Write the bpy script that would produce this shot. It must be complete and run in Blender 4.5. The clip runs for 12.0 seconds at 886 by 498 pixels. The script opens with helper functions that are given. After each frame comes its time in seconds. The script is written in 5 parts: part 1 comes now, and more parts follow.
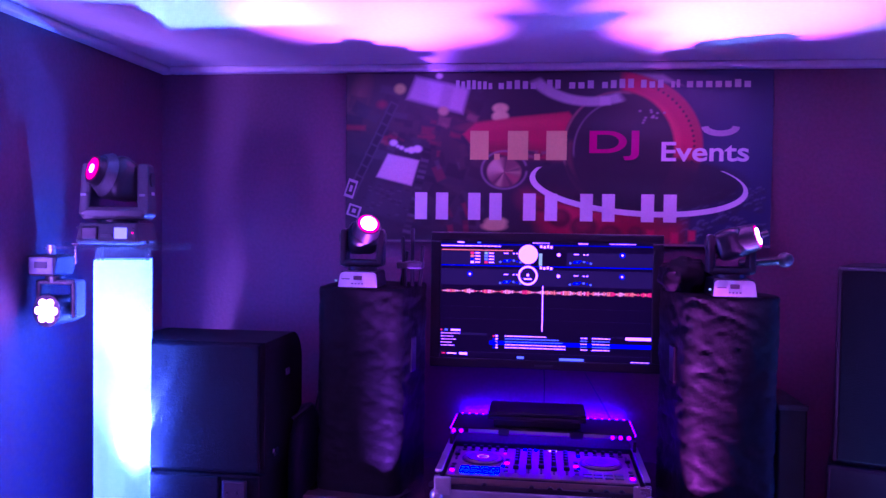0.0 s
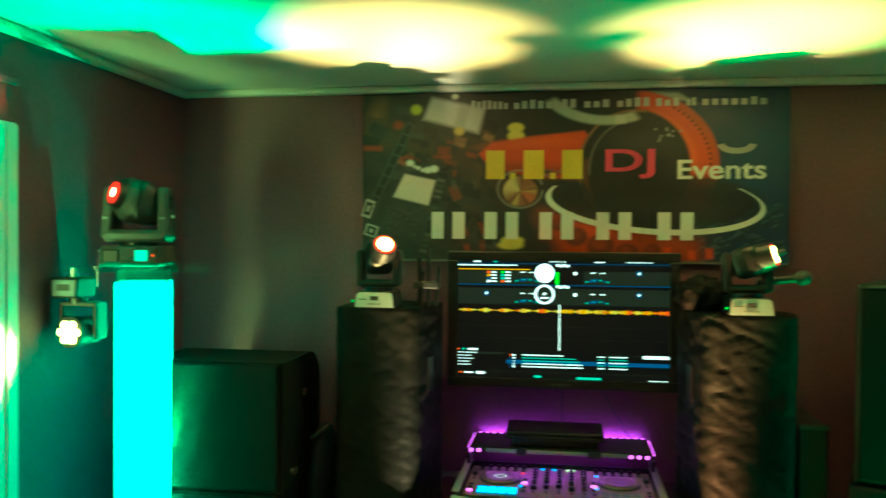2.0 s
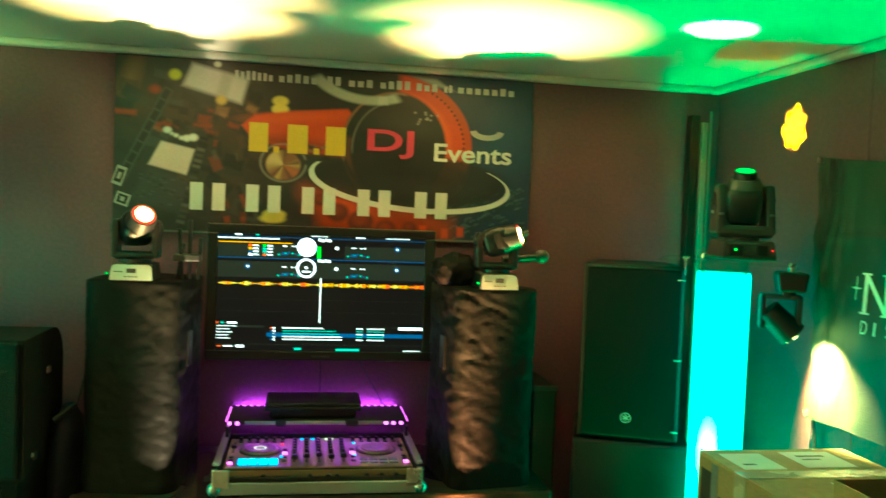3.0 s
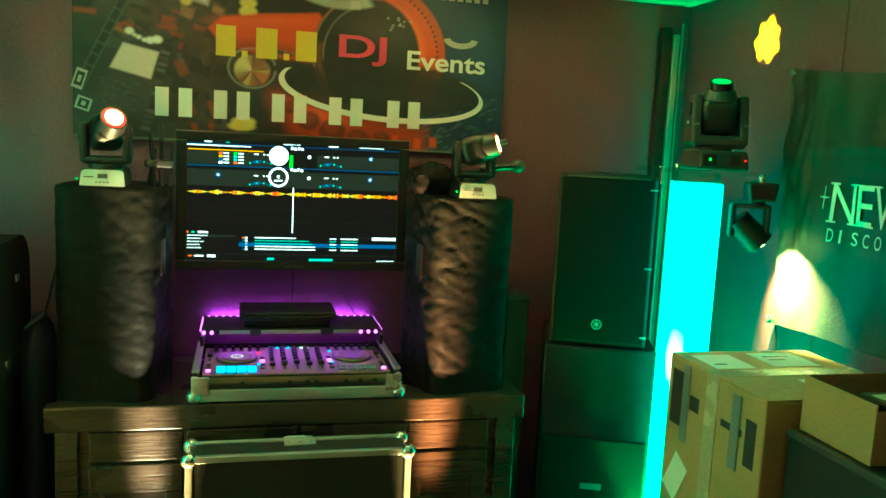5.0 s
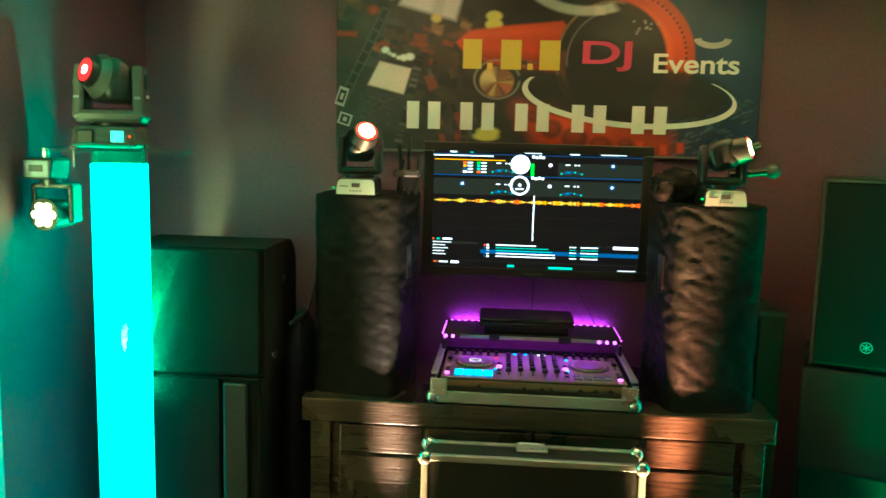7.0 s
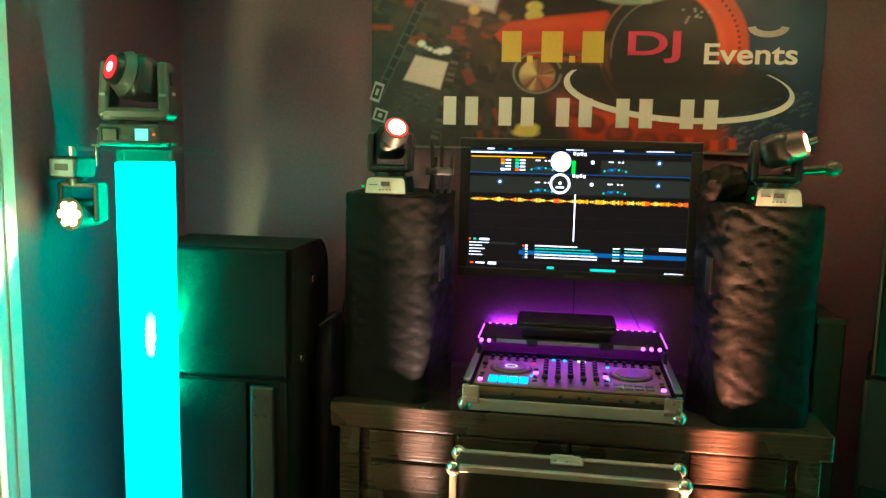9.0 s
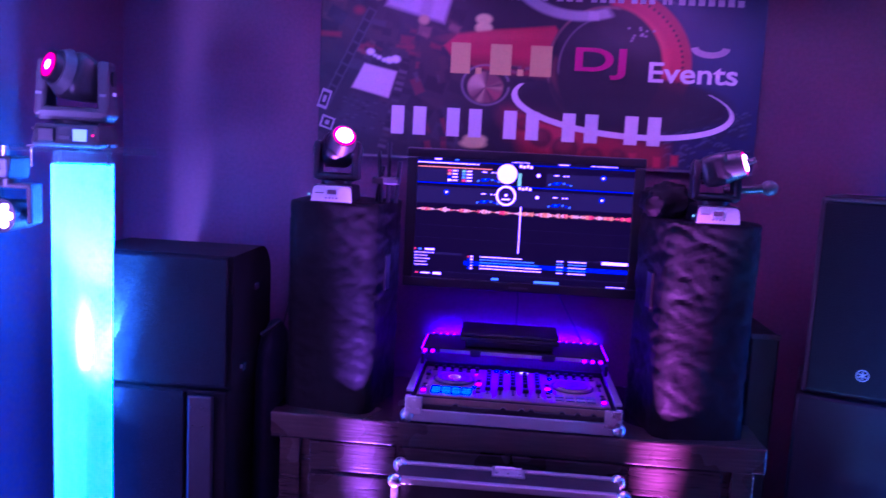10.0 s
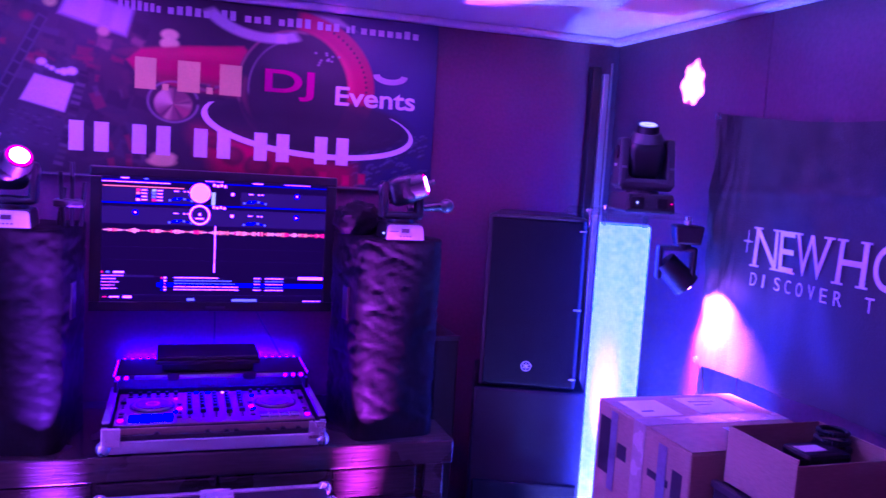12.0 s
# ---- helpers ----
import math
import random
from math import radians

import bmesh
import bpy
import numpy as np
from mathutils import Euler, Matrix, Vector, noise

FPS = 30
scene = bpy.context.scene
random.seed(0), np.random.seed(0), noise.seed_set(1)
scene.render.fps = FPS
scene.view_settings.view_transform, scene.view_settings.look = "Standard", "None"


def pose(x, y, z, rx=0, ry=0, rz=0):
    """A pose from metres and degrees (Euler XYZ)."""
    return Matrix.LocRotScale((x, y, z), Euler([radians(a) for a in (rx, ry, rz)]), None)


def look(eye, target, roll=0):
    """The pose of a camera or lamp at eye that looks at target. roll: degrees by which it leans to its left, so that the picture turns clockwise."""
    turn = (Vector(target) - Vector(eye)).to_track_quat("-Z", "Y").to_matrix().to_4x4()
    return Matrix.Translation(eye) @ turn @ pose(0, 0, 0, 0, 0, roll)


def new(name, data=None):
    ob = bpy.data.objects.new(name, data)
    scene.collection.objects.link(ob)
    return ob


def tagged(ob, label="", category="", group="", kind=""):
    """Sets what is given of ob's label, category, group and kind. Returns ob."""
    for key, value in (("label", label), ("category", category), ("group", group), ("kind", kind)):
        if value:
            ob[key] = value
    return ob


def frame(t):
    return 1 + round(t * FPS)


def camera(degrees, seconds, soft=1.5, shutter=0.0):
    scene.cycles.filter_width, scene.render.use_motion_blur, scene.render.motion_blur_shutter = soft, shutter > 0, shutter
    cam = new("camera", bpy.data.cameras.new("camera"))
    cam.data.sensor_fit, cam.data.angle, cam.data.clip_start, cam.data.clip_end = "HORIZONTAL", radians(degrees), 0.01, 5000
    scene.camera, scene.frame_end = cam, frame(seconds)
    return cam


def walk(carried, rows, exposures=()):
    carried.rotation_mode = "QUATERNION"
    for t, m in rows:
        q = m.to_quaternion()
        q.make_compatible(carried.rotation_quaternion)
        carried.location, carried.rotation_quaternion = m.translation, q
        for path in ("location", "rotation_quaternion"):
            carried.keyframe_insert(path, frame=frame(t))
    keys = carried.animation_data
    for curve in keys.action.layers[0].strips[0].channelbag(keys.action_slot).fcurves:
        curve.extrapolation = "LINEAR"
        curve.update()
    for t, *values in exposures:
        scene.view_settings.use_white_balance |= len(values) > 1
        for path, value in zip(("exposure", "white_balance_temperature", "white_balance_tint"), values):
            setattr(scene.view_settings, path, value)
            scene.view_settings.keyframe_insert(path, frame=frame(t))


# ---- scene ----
cam = camera(57.2, 12.0, shutter=0.4)

PATH = [
    (0, (0.751, -0.045, 1.72), (0.5, 1.938, 1.656), 0.8),
    (0.5, (0.742, -0.031, 1.725), (0.436, 1.945, 1.669), 0.1),
    (1, (0.74, -0.022, 1.71), (0.331, 1.935, 1.665), -1.1),
    (1.5, (0.732, -0.03, 1.729), (0.276, 1.916, 1.689), -1.0),
    (2, (0.775, -0.057, 1.738), (0.469, 1.919, 1.71), 0.4),
    (2.5, (0.737, -0.11, 1.754), (0.8, 1.889, 1.71), 1.7),
    (3, (0.671, -0.124, 1.749), (1.01, 1.846, 1.667), 2.3),
    (3.5, (0.607, -0.125, 1.745), (1.105, 1.808, 1.622), 2.8),
    (5.5, (0.551, -0.09, 1.688), (1.007, 1.835, 1.398), 2.3),
    (6, (0.596, -0.085, 1.689), (0.828, 1.881, 1.406), 1.8),
    (6.5, (0.619, -0.093, 1.695), (0.638, 1.887, 1.419), 1.7),
    (7, (0.628, -0.091, 1.688), (0.482, 1.886, 1.424), 1.5),
    (9, (0.709, 0.031, 1.689), (0.415, 1.99, 1.414), 1.2),
    (9.5, (0.717, 0.059, 1.682), (0.435, 2.019, 1.407), 2.0),
    (10, (0.695, 0.038, 1.703), (0.542, 2.016, 1.447), 2.9),
    (10.5, (0.647, -0.003, 1.737), (0.71, 1.984, 1.513), 3.0),
    (11, (0.609, -0.037, 1.76), (0.883, 1.933, 1.549), 3.4),
    (11.5, (0.592, -0.048, 1.768), (1.074, 1.882, 1.558), 3.6),
    (12, (0.611, -0.047, 1.765), (1.232, 1.843, 1.557), 3.5),
]
PURPLE, PURPLE_LATE, MAGENTA = (0.15, 5600, 235), (0.58, 4950, 172), (0.55, 6000, 290)
GREEN_DIM, GREEN, GREEN_LATE = (0.45, 80000, -124), (1.4, 80000, -102), (1.35, 14000, -72)
walk(cam, [(t, look(eye, target, roll)) for t, eye, target, roll in PATH],
     [(0.0, *PURPLE), (1.3, *PURPLE), (1.43, *GREEN_DIM), (1.9, 0.75, 80000, -120), (2.5, *GREEN), (3.7, *GREEN), (5.3, 1.45, 30000, -120), (7.2, 1.4, 17000, -88), (8.8, *GREEN_LATE), (9.15, *GREEN_LATE), (9.5, *PURPLE_LATE), (10.2, *PURPLE_LATE), (11.2, *MAGENTA), (12.0, *MAGENTA)])

# ---- world and lamps ----
world = bpy.data.worlds.new("night")
scene.world = world
world.use_nodes = True
world.node_tree.nodes["Background"].inputs[0].default_value = (0.01, 0.01, 0.012, 1)
world.node_tree.nodes["Background"].inputs[1].default_value = 0.3


def spot(name, eye, target, watts, colour, degrees, blend=0.6, size=0.03, narrow=1.0):
    data = bpy.data.lights.new(name, "SPOT")
    data.energy, data.color, data.spot_size, data.spot_blend, data.shadow_soft_size = watts, colour, radians(degrees), blend, size
    ob = new(name, data)
    ob.matrix_world = look(eye, target) @ Matrix.Diagonal((narrow, 1, 1, 1))
    return ob


UPLIGHT, LILAC, VIOLET, ROSE = 680, (1.0, 0.41, 0.44), (0.72, 0.35, 0.62), (1.0, 0.27, 0.36)
for x, tx, ty, sx, skirt, shade in ((0.33, 0.25, 2.44, 0.262, 330, VIOLET), (1.13, 1.29, 2.50, 1.232, 470, ROSE)):
    spot("uplight", (x, 2.29, 0.12), (tx, ty, 2.35), UPLIGHT, LILAC, 27, 1.0)
    spot("uplight_skirt", (x, 2.29, 0.12), (sx, 2.60, 1.05), skirt, shade, 46, 1.0, 0.05, 0.25)
spot("column_core", (-0.615, 2.457, 1.02), (-0.55, 2.334, 1.06), 9, (1.0, 0.6, 0.6), 86, 1.0, 0.01, 0.2)
spot("column_core", (2.132, 2.540, 0.93), (2.052, 2.425, 0.97), 9, (1.0, 0.6, 0.6), 125, 1.0, 0.01, 0.2)
spot("column_light", (-0.545, 2.46, 1.0), (-0.57, 2.45, 2.35), 230, (0.0, 0.9, 0.78), 58, 0.6, 0.01)
spot("column_light", (2.11, 2.485, 0.08), (2.11, 2.485, 2.35), 190, (0.0, 1.0, 0.55), 66, 0.5)
spot("column_wash", (-0.55, 2.44, 0.75), (-0.47, 2.28, 2.35), 430, (0.0, 0.85, 0.95), 46, 1.0, 0.02)
spot("wall_beam", (2.31, 2.372, 1.385), (2.42, 2.32, 1.255), 540, (1.0, 0.56, 0.5), 96, 1.0)
spot("hung_beam", (-0.745, 2.215, 1.43), (-0.35, 0.4, 1.0), 300, (1.0, 0.66, 0.7), 95, 0.8)
spot("ceiling_beam", (2.13, 2.40, 1.97), (1.92, 2.22, 2.35), 90, (0.8, 0.9, 0.95), 22, 0.2)
spot("yellow_beam", (1.428, 2.63, 1.696), (2.44, 2.63, 2.12), 2600, (1.0, 0.55, 0.10), 10, 0.0, 0.0001)
spot("red_beam", (-0.66, 2.31, 1.87), (-0.853, 1.98, 2.20), 170, (1.0, 0.08, 0.2), 11, 0.4)

# added stand-in for the next room's unseen light, which whitens the open door leaf
hall = bpy.data.lights.new("unseen_hall_light", "AREA")
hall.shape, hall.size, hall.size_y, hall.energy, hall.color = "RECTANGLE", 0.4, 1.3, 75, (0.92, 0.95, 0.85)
new("unseen_hall_light", hall).matrix_world = look((-1.16, 0.24, 0.95), (-1.08, 2.0, 0.95))

# ---- materials ----


def mat(name, colour, rough=0.6, metal=0.0, grain=30.0, vary=0.25, bump=0.15, stain=2.5, stretch=(1, 1, 1), coat=0.0, depth=0.004, gloss=0.5):
    m = bpy.data.materials.new(name)
    m.use_nodes = True
    n, l = m.node_tree.nodes, m.node_tree.links
    b = n["Principled BSDF"]
    co = n.new("ShaderNodeTexCoord")
    mp = n.new("ShaderNodeMapping")
    mp.inputs["Scale"].default_value = stretch
    l.new(co.outputs["Object"], mp.inputs["Vector"])
    fine, wide = n.new("ShaderNodeTexNoise"), n.new("ShaderNodeTexNoise")
    fine.inputs["Scale"].default_value, fine.inputs["Detail"].default_value = grain, 5
    wide.inputs["Scale"].default_value, wide.inputs["Detail"].default_value = stain, 3
    l.new(mp.outputs[0], fine.inputs["Vector"])
    l.new(co.outputs["Object"], wide.inputs["Vector"])
    add = n.new("ShaderNodeMath")
    add.operation = "ADD"
    l.new(fine.outputs[0], add.inputs[0])
    l.new(wide.outputs[0], add.inputs[1])
    ramp = n.new("ShaderNodeMapRange")
    ramp.inputs["From Min"].default_value, ramp.inputs["From Max"].default_value = 0.6, 1.4
    ramp.inputs["To Min"].default_value, ramp.inputs["To Max"].default_value = 1 - vary, 1 + vary
    l.new(add.outputs[0], ramp.inputs["Value"])
    mix = n.new("ShaderNodeVectorMath")
    mix.operation = "SCALE"
    mix.inputs[0].default_value = colour
    l.new(ramp.outputs[0], mix.inputs["Scale"])
    l.new(mix.outputs[0], b.inputs["Base Color"])
    rr = n.new("ShaderNodeMapRange")
    rr.inputs["From Min"].default_value, rr.inputs["From Max"].default_value = 0.3, 0.7
    rr.inputs["To Min"].default_value, rr.inputs["To Max"].default_value = max(0.03, rough - 0.1), min(1, rough + 0.1)
    l.new(wide.outputs[0], rr.inputs["Value"])
    l.new(rr.outputs[0], b.inputs["Roughness"])
    b.inputs["Metallic"].default_value = metal
    b.inputs["Specular IOR Level"].default_value = gloss
    b.inputs["Coat Weight"].default_value = coat
    bp = n.new("ShaderNodeBump")
    bp.inputs["Strength"].default_value, bp.inputs["Distance"].default_value = bump, depth
    l.new(fine.outputs[0], bp.inputs["Height"])
    l.new(bp.outputs[0], b.inputs["Normal"])
    return m


def glow(name, colour, strength):
    m = bpy.data.materials.new(name)
    m.use_nodes = True
    b = m.node_tree.nodes["Principled BSDF"]
    b.inputs["Base Color"].default_value = (0.006, 0.006, 0.006, 1)
    b.inputs["Roughness"].default_value, b.inputs["Specular IOR Level"].default_value = 0.3, 0.25
    b.inputs["Emission Color"].default_value = (*colour, 1)
    b.inputs["Emission Strength"].default_value = strength
    return m


def sheer_cloth(name, colour, strength):
    """Thin stretch cloth that glows and lets part of the light pass."""
    m = bpy.data.materials.new(name)
    m.use_nodes = True
    n, l = m.node_tree.nodes, m.node_tree.links
    b = n["Principled BSDF"]
    b.inputs["Base Color"].default_value = (0.12, 0.12, 0.12, 1)
    b.inputs["Emission Color"].default_value = (*colour, 1)
    b.inputs["Emission Strength"].default_value = strength
    clear, mix = n.new("ShaderNodeBsdfTransparent"), n.new("ShaderNodeMixShader")
    through_light, both = n.new("ShaderNodeBsdfTranslucent"), n.new("ShaderNodeAddShader")
    through_light.inputs["Color"].default_value = (0.35, 0.35, 0.35, 1)
    l.new(through_light.outputs[0], both.inputs[0])
    l.new(b.outputs[0], both.inputs[1])
    mix.inputs[0].default_value = 0.62
    l.new(clear.outputs[0], mix.inputs[1])
    l.new(both.outputs[0], mix.inputs[2])
    l.new(mix.outputs[0], n["Material Output"].inputs["Surface"])
    return m


def clear_plastic(name):
    m = bpy.data.materials.new(name)
    m.use_nodes = True
    n, l = m.node_tree.nodes, m.node_tree.links
    clear, mix = n.new("ShaderNodeBsdfTransparent"), n.new("ShaderNodeMixShader")
    clear.inputs[0].default_value = (0.9, 0.95, 0.94, 1)
    n["Principled BSDF"].inputs["Base Color"].default_value = (0.2, 0.24, 0.23, 1)
    n["Principled BSDF"].inputs["Roughness"].default_value = 0.08
    mix.inputs[0].default_value = 0.16
    l.new(clear.outputs[0], mix.inputs[1])
    l.new(n["Principled BSDF"].outputs[0], mix.inputs[2])
    l.new(mix.outputs[0], n["Material Output"].inputs["Surface"])
    return m


def print_cloth(name):
    """Banner cloth whose print is kept as a colour on each point of the weave."""
    m = mat(name, (1, 1, 1), 0.42, 0, 160, 0.12, 0.1, 5)
    n, l = m.node_tree.nodes, m.node_tree.links
    ink, both = n.new("ShaderNodeVertexColor"), n.new("ShaderNodeVectorMath")
    ink.layer_name, both.operation = "print", "MULTIPLY"
    b = n["Principled BSDF"]
    l.new(b.inputs["Base Color"].links[0].from_socket, both.inputs[0])
    l.new(ink.outputs[0], both.inputs[1])
    l.new(both.outputs[0], b.inputs["Base Color"])
    return m


WALL = mat("plum_paint", (0.14, 0.052, 0.082), 0.5, 0, 70, 0.26, 0.3, 1.6)
CEIL = mat("ceiling_paint", (0.72, 0.71, 0.69), 0.8, 0, 60, 0.06, 0.12, 1.2)
TRIM = mat("trim_paint", (0.6, 0.58, 0.56), 0.5, 0, 60, 0.1, 0.1, 3)
FLOOR = mat("floor_laminate", (0.10, 0.06, 0.035), 0.45, 0, 12, 0.35, 0.1, 2, (1, 12, 1))
DOOR = mat("door_paint", (0.78, 0.77, 0.75), 0.45, 0, 50, 0.06, 0.08, 2)
OAK = mat("dark_oak", (0.045, 0.029, 0.022), 0.28, 0, 9, 0.7, 0.6, 3, (1, 14, 14), 0.55)
COVER = mat("cover_cloth", (0.0085, 0.0082, 0.0082), 0.6, 0, 14, 0.3, 0.4, 5, (1, 1, 1), 0, 0.02, 0.10)
CARPET = mat("cabinet_carpet", (0.0085, 0.0088, 0.009), 0.85, 0, 220, 0.4, 0.6, 3, gloss=0.15)
BLACK = mat("black_plastic", (0.011, 0.011, 0.012), 0.38, 0, 120, 0.3, 0.15, 6)
GREY = mat("grey_plastic", (0.045, 0.045, 0.047), 0.45, 0, 120, 0.2, 0.12, 6)
WHITE = mat("white_panel", (0.62, 0.62, 0.6), 0.4, 0, 80, 0.08, 0.05, 8)
ALU = mat("brushed_aluminium", (0.45, 0.45, 0.45), 0.42, 0.75, 160, 0.12, 0.15, 8, (1, 8, 8))
STEEL = mat("chromed_steel", (0.68, 0.68, 0.68), 0.26, 0.9, 40, 0.15, 0.05, 8)
LAMINATE = mat("black_laminate", (0.012, 0.012, 0.012), 0.5, 0, 90, 0.3, 0.2, 4)
GOLD = mat("gold_panel", (0.33, 0.24, 0.17), 0.35, 0.6, 90, 0.1, 0.05, 5)
JOG = mat("jog_top_gold", (0.16, 0.125, 0.06), 0.4, 0.5, 60, 0.5, 0.1, 14)
CARD = mat("brown_cardboard", (0.34, 0.23, 0.13), 0.8, 0, 40, 0.2, 0.2, 4, (1, 1, 6))
TAPE = mat("packing_tape", (0.42, 0.36, 0.28), 0.25, 0, 60, 0.15, 0.1, 10)
TAPE_GREY = mat("grey_tape", (0.16, 0.18, 0.2), 0.4, 0, 80, 0.2, 0.1, 10)
PAPER = mat("white_paper", (0.7, 0.69, 0.66), 0.7, 0, 60, 0.06, 0.05, 8)
INK = mat("black_ink", (0.02, 0.02, 0.02), 0.6, 0, 90, 0.2, 0.05, 8)
BLACK_CLOTH = mat("black_cloth", (0.022, 0.03, 0.025), 0.45, 0, 180, 0.3, 0.4, 4)
P_GROUND = print_cloth("print_ground")
P_DARK = mat("print_dark", (0.015, 0.013, 0.016), 0.45, 0, 120, 0.3, 0.1, 6)
P_YELLOW = mat("print_yellow", (0.62, 0.46, 0.12), 0.45, 0, 120, 0.08, 0.1, 6)
P_PINK = mat("print_crimson", (0.55, 0.03, 0.12), 0.45, 0, 120, 0.08, 0.1, 6)
P_WHITE = mat("print_white", (0.66, 0.64, 0.62), 0.45, 0, 120, 0.08, 0.1, 6)
P_ADDRESS = mat("print_address", (0.45, 0.43, 0.45), 0.45, 0, 120, 0.15, 0.1, 6)
P_PALE = mat("print_pale", (0.36, 0.32, 0.33), 0.45, 0, 120, 0.15, 0.1, 6)
COLUMN = sheer_cloth("lit_stretch_cloth", (0.0, 0.74, 1.35), 1.35)
ACRYLIC = clear_plastic("clear_acrylic")
G_PURPLE = glow("purple_led", (0.20, 0.0, 1.0), 62)
G_LENS = glow("purple_led_lens", (0.5, 0.03, 1.2), 4.5)
G_WARM = glow("warm_lens", (1.0, 0.8, 0.6), 10)
G_RED = glow("red_lens", (1.0, 0.0, 0.05), 1.3)
G_RED_SMALL = glow("red_indicator", (1.0, 0.03, 0.03), 2)
G_REDHOT = glow("red_lens_core", (1.0, 0.5, 0.6), 6)
G_GREEN = glow("green_lens", (0.05, 0.9, 0.3), 0.7)
G_BLUE = glow("blue_pad", (0.01, 0.15, 1.0), 3.5)
G_DISPLAY = glow("blue_display", (0.25, 0.7, 1.0), 0.9)
G_WHITE = glow("white_indicator", (0.9, 0.95, 1.0), 1.2)
S_BACK = glow("screen_black", (0.008, 0.005, 0.016), 0.3)
S_WHITE = glow("screen_white", (1.0, 0.8, 2.1), 1.4)
S_BLUE = glow("screen_blue", (0.01, 0.08, 0.6), 0.5)
S_CYAN = glow("screen_light_blue", (0.1, 0.5, 0.9), 0.75)
S_ORANGE = glow("screen_orange", (1.0, 0.34, 0.05), 0.8)
S_YELLOW = glow("screen_yellow", (1.0, 0.6, 0.25), 0.8)
S_GREEN = glow("screen_green", (0.05, 0.8, 0.15), 0.7)
S_RED = glow("screen_red", (1.0, 0.08, 0.05), 0.8)
S_GREY = glow("screen_grey", (0.11, 0.10, 0.18), 0.09)

# ---- mesh helpers ----


def box(bm, x0, x1, y0, y1, z0, z1, bevel=0.0, segments=2, m=None):
    made = bmesh.ops.create_cube(bm, size=1.0)["verts"]
    t = Matrix.Translation(((x0 + x1) / 2, (y0 + y1) / 2, (z0 + z1) / 2)) @ Matrix.Diagonal((x1 - x0, y1 - y0, z1 - z0, 1))
    bmesh.ops.transform(bm, matrix=t, verts=made)
    if bevel:
        edges = list({e for v in made for e in v.link_edges})
        out = bmesh.ops.bevel(bm, geom=edges, offset=bevel, segments=segments, profile=0.5, affect="EDGES")
        made = list({v for f in out["faces"] for v in f.verts} | {v for v in made if v.is_valid})
    if m:
        bmesh.ops.transform(bm, matrix=m, verts=made)
    return made


def tube(bm, a, b, r, r2=None, sides=20):
    a, b = Vector(a), Vector(b)
    turn = (b - a).to_track_quat("Z", "Y").to_matrix().to_4x4()
    m = Matrix.Translation((a + b) / 2) @ turn
    return bmesh.ops.create_cone(bm, cap_ends=True, segments=sides, radius1=r, radius2=r if r2 is None else r2, depth=(b - a).length, matrix=m)["verts"]


def ball(bm, c, r, squash=(1, 1, 1)):
    bmesh.ops.create_uvsphere(bm, u_segments=18, v_segments=12, radius=r, matrix=Matrix.Translation(c) @ Matrix.Diagonal((*squash, 1)))


def finish(name, bm, material, parent=None, smooth=False):
    me = bpy.data.meshes.new(name)
    bmesh.ops.recalc_face_normals(bm, faces=bm.faces)
    bm.to_mesh(me)
    bm.free()
    me.materials.append(material)
    if smooth:
        for p in me.polygons:
            p.use_smooth = True
        me.set_sharp_from_angle(angle=radians(40))
    ob = new(name, me)
    ob.parent = parent
    return ob


def part(name, bm, material, parent, label="", smooth=False):
    ob = finish(name, bm, material, parent, smooth)
    if label:
        tagged(ob, label)
    return ob


def bpart(name, dims, material, parent, bevel=0.002, label="", m=None):
    bm = bmesh.new()
    box(bm, *dims, bevel=bevel, m=m)
    return part(name, bm, material, parent, label)


def tpart(name, a, b, r, material, parent, r2=None, label="", sides=20):
    bm = bmesh.new()
    tube(bm, a, b, r, r2, sides)
    return part(name, bm, material, parent, label, True)


def thing(name, at, label, category, group="", kind=""):
    ob = new(name)
    ob.empty_display_size = 0.05
    ob.matrix_world = at if isinstance(at, Matrix) else pose(*at)
    return tagged(ob, label, category, group, kind)


def cable(name, points, r, material, label, category="cable"):
    cu = bpy.data.curves.new(name, "CURVE")
    cu.dimensions, cu.bevel_depth, cu.bevel_resolution = "3D", r, 2
    sp = cu.splines.new("NURBS")
    sp.points.add(len(points) - 1)
    for p, q in zip(sp.points, points):
        p.co = (*q, 1)
    sp.use_endpoint_u, sp.order_u = True, 4
    cu.materials.append(material)
    return tagged(new(name, cu), label, category)


# ---- room ----
XL, XR, YB, YF, H = -0.853, 2.44, 3.20, -1.6, 2.35
bm = bmesh.new()
box(bm, XL - 0.1, XR + 0.1, YF - 0.1, YB + 0.1, -0.1, 0.0)
tagged(finish("floor", bm, FLOOR), "dark brown wooden laminate floor", "floor", kind="structure")
bm = bmesh.new()
box(bm, XL - 0.1, XR + 0.1, YF - 0.1, YB + 0.1, H, H + 0.1)
tagged(finish("ceiling", bm, CEIL), "white painted flat ceiling", "ceiling", kind="structure")
bm = bmesh.new()
box(bm, XL, XR, YB, YB + 0.1, 0, H)
tagged(finish("wall_north", bm, WALL), "dark plum painted wall with a satin sheen", "wall", kind="structure")
bm = bmesh.new()
box(bm, XL, XR, YF - 0.1, YF, 0, H)
tagged(finish("wall_south", bm, WALL), "dark plum painted wall", "wall", kind="structure")
bm = bmesh.new()
for y0, y1 in ((YF, 1.02), (1.023, 2.216), (2.219, YB)):
    box(bm, XR, XR + 0.1, y0, y1, 0, H, 0.0015, 1)
tagged(finish("wall_east", bm, WALL), "dark plum wall of wide boards with narrow upright joints", "wall", kind="structure")
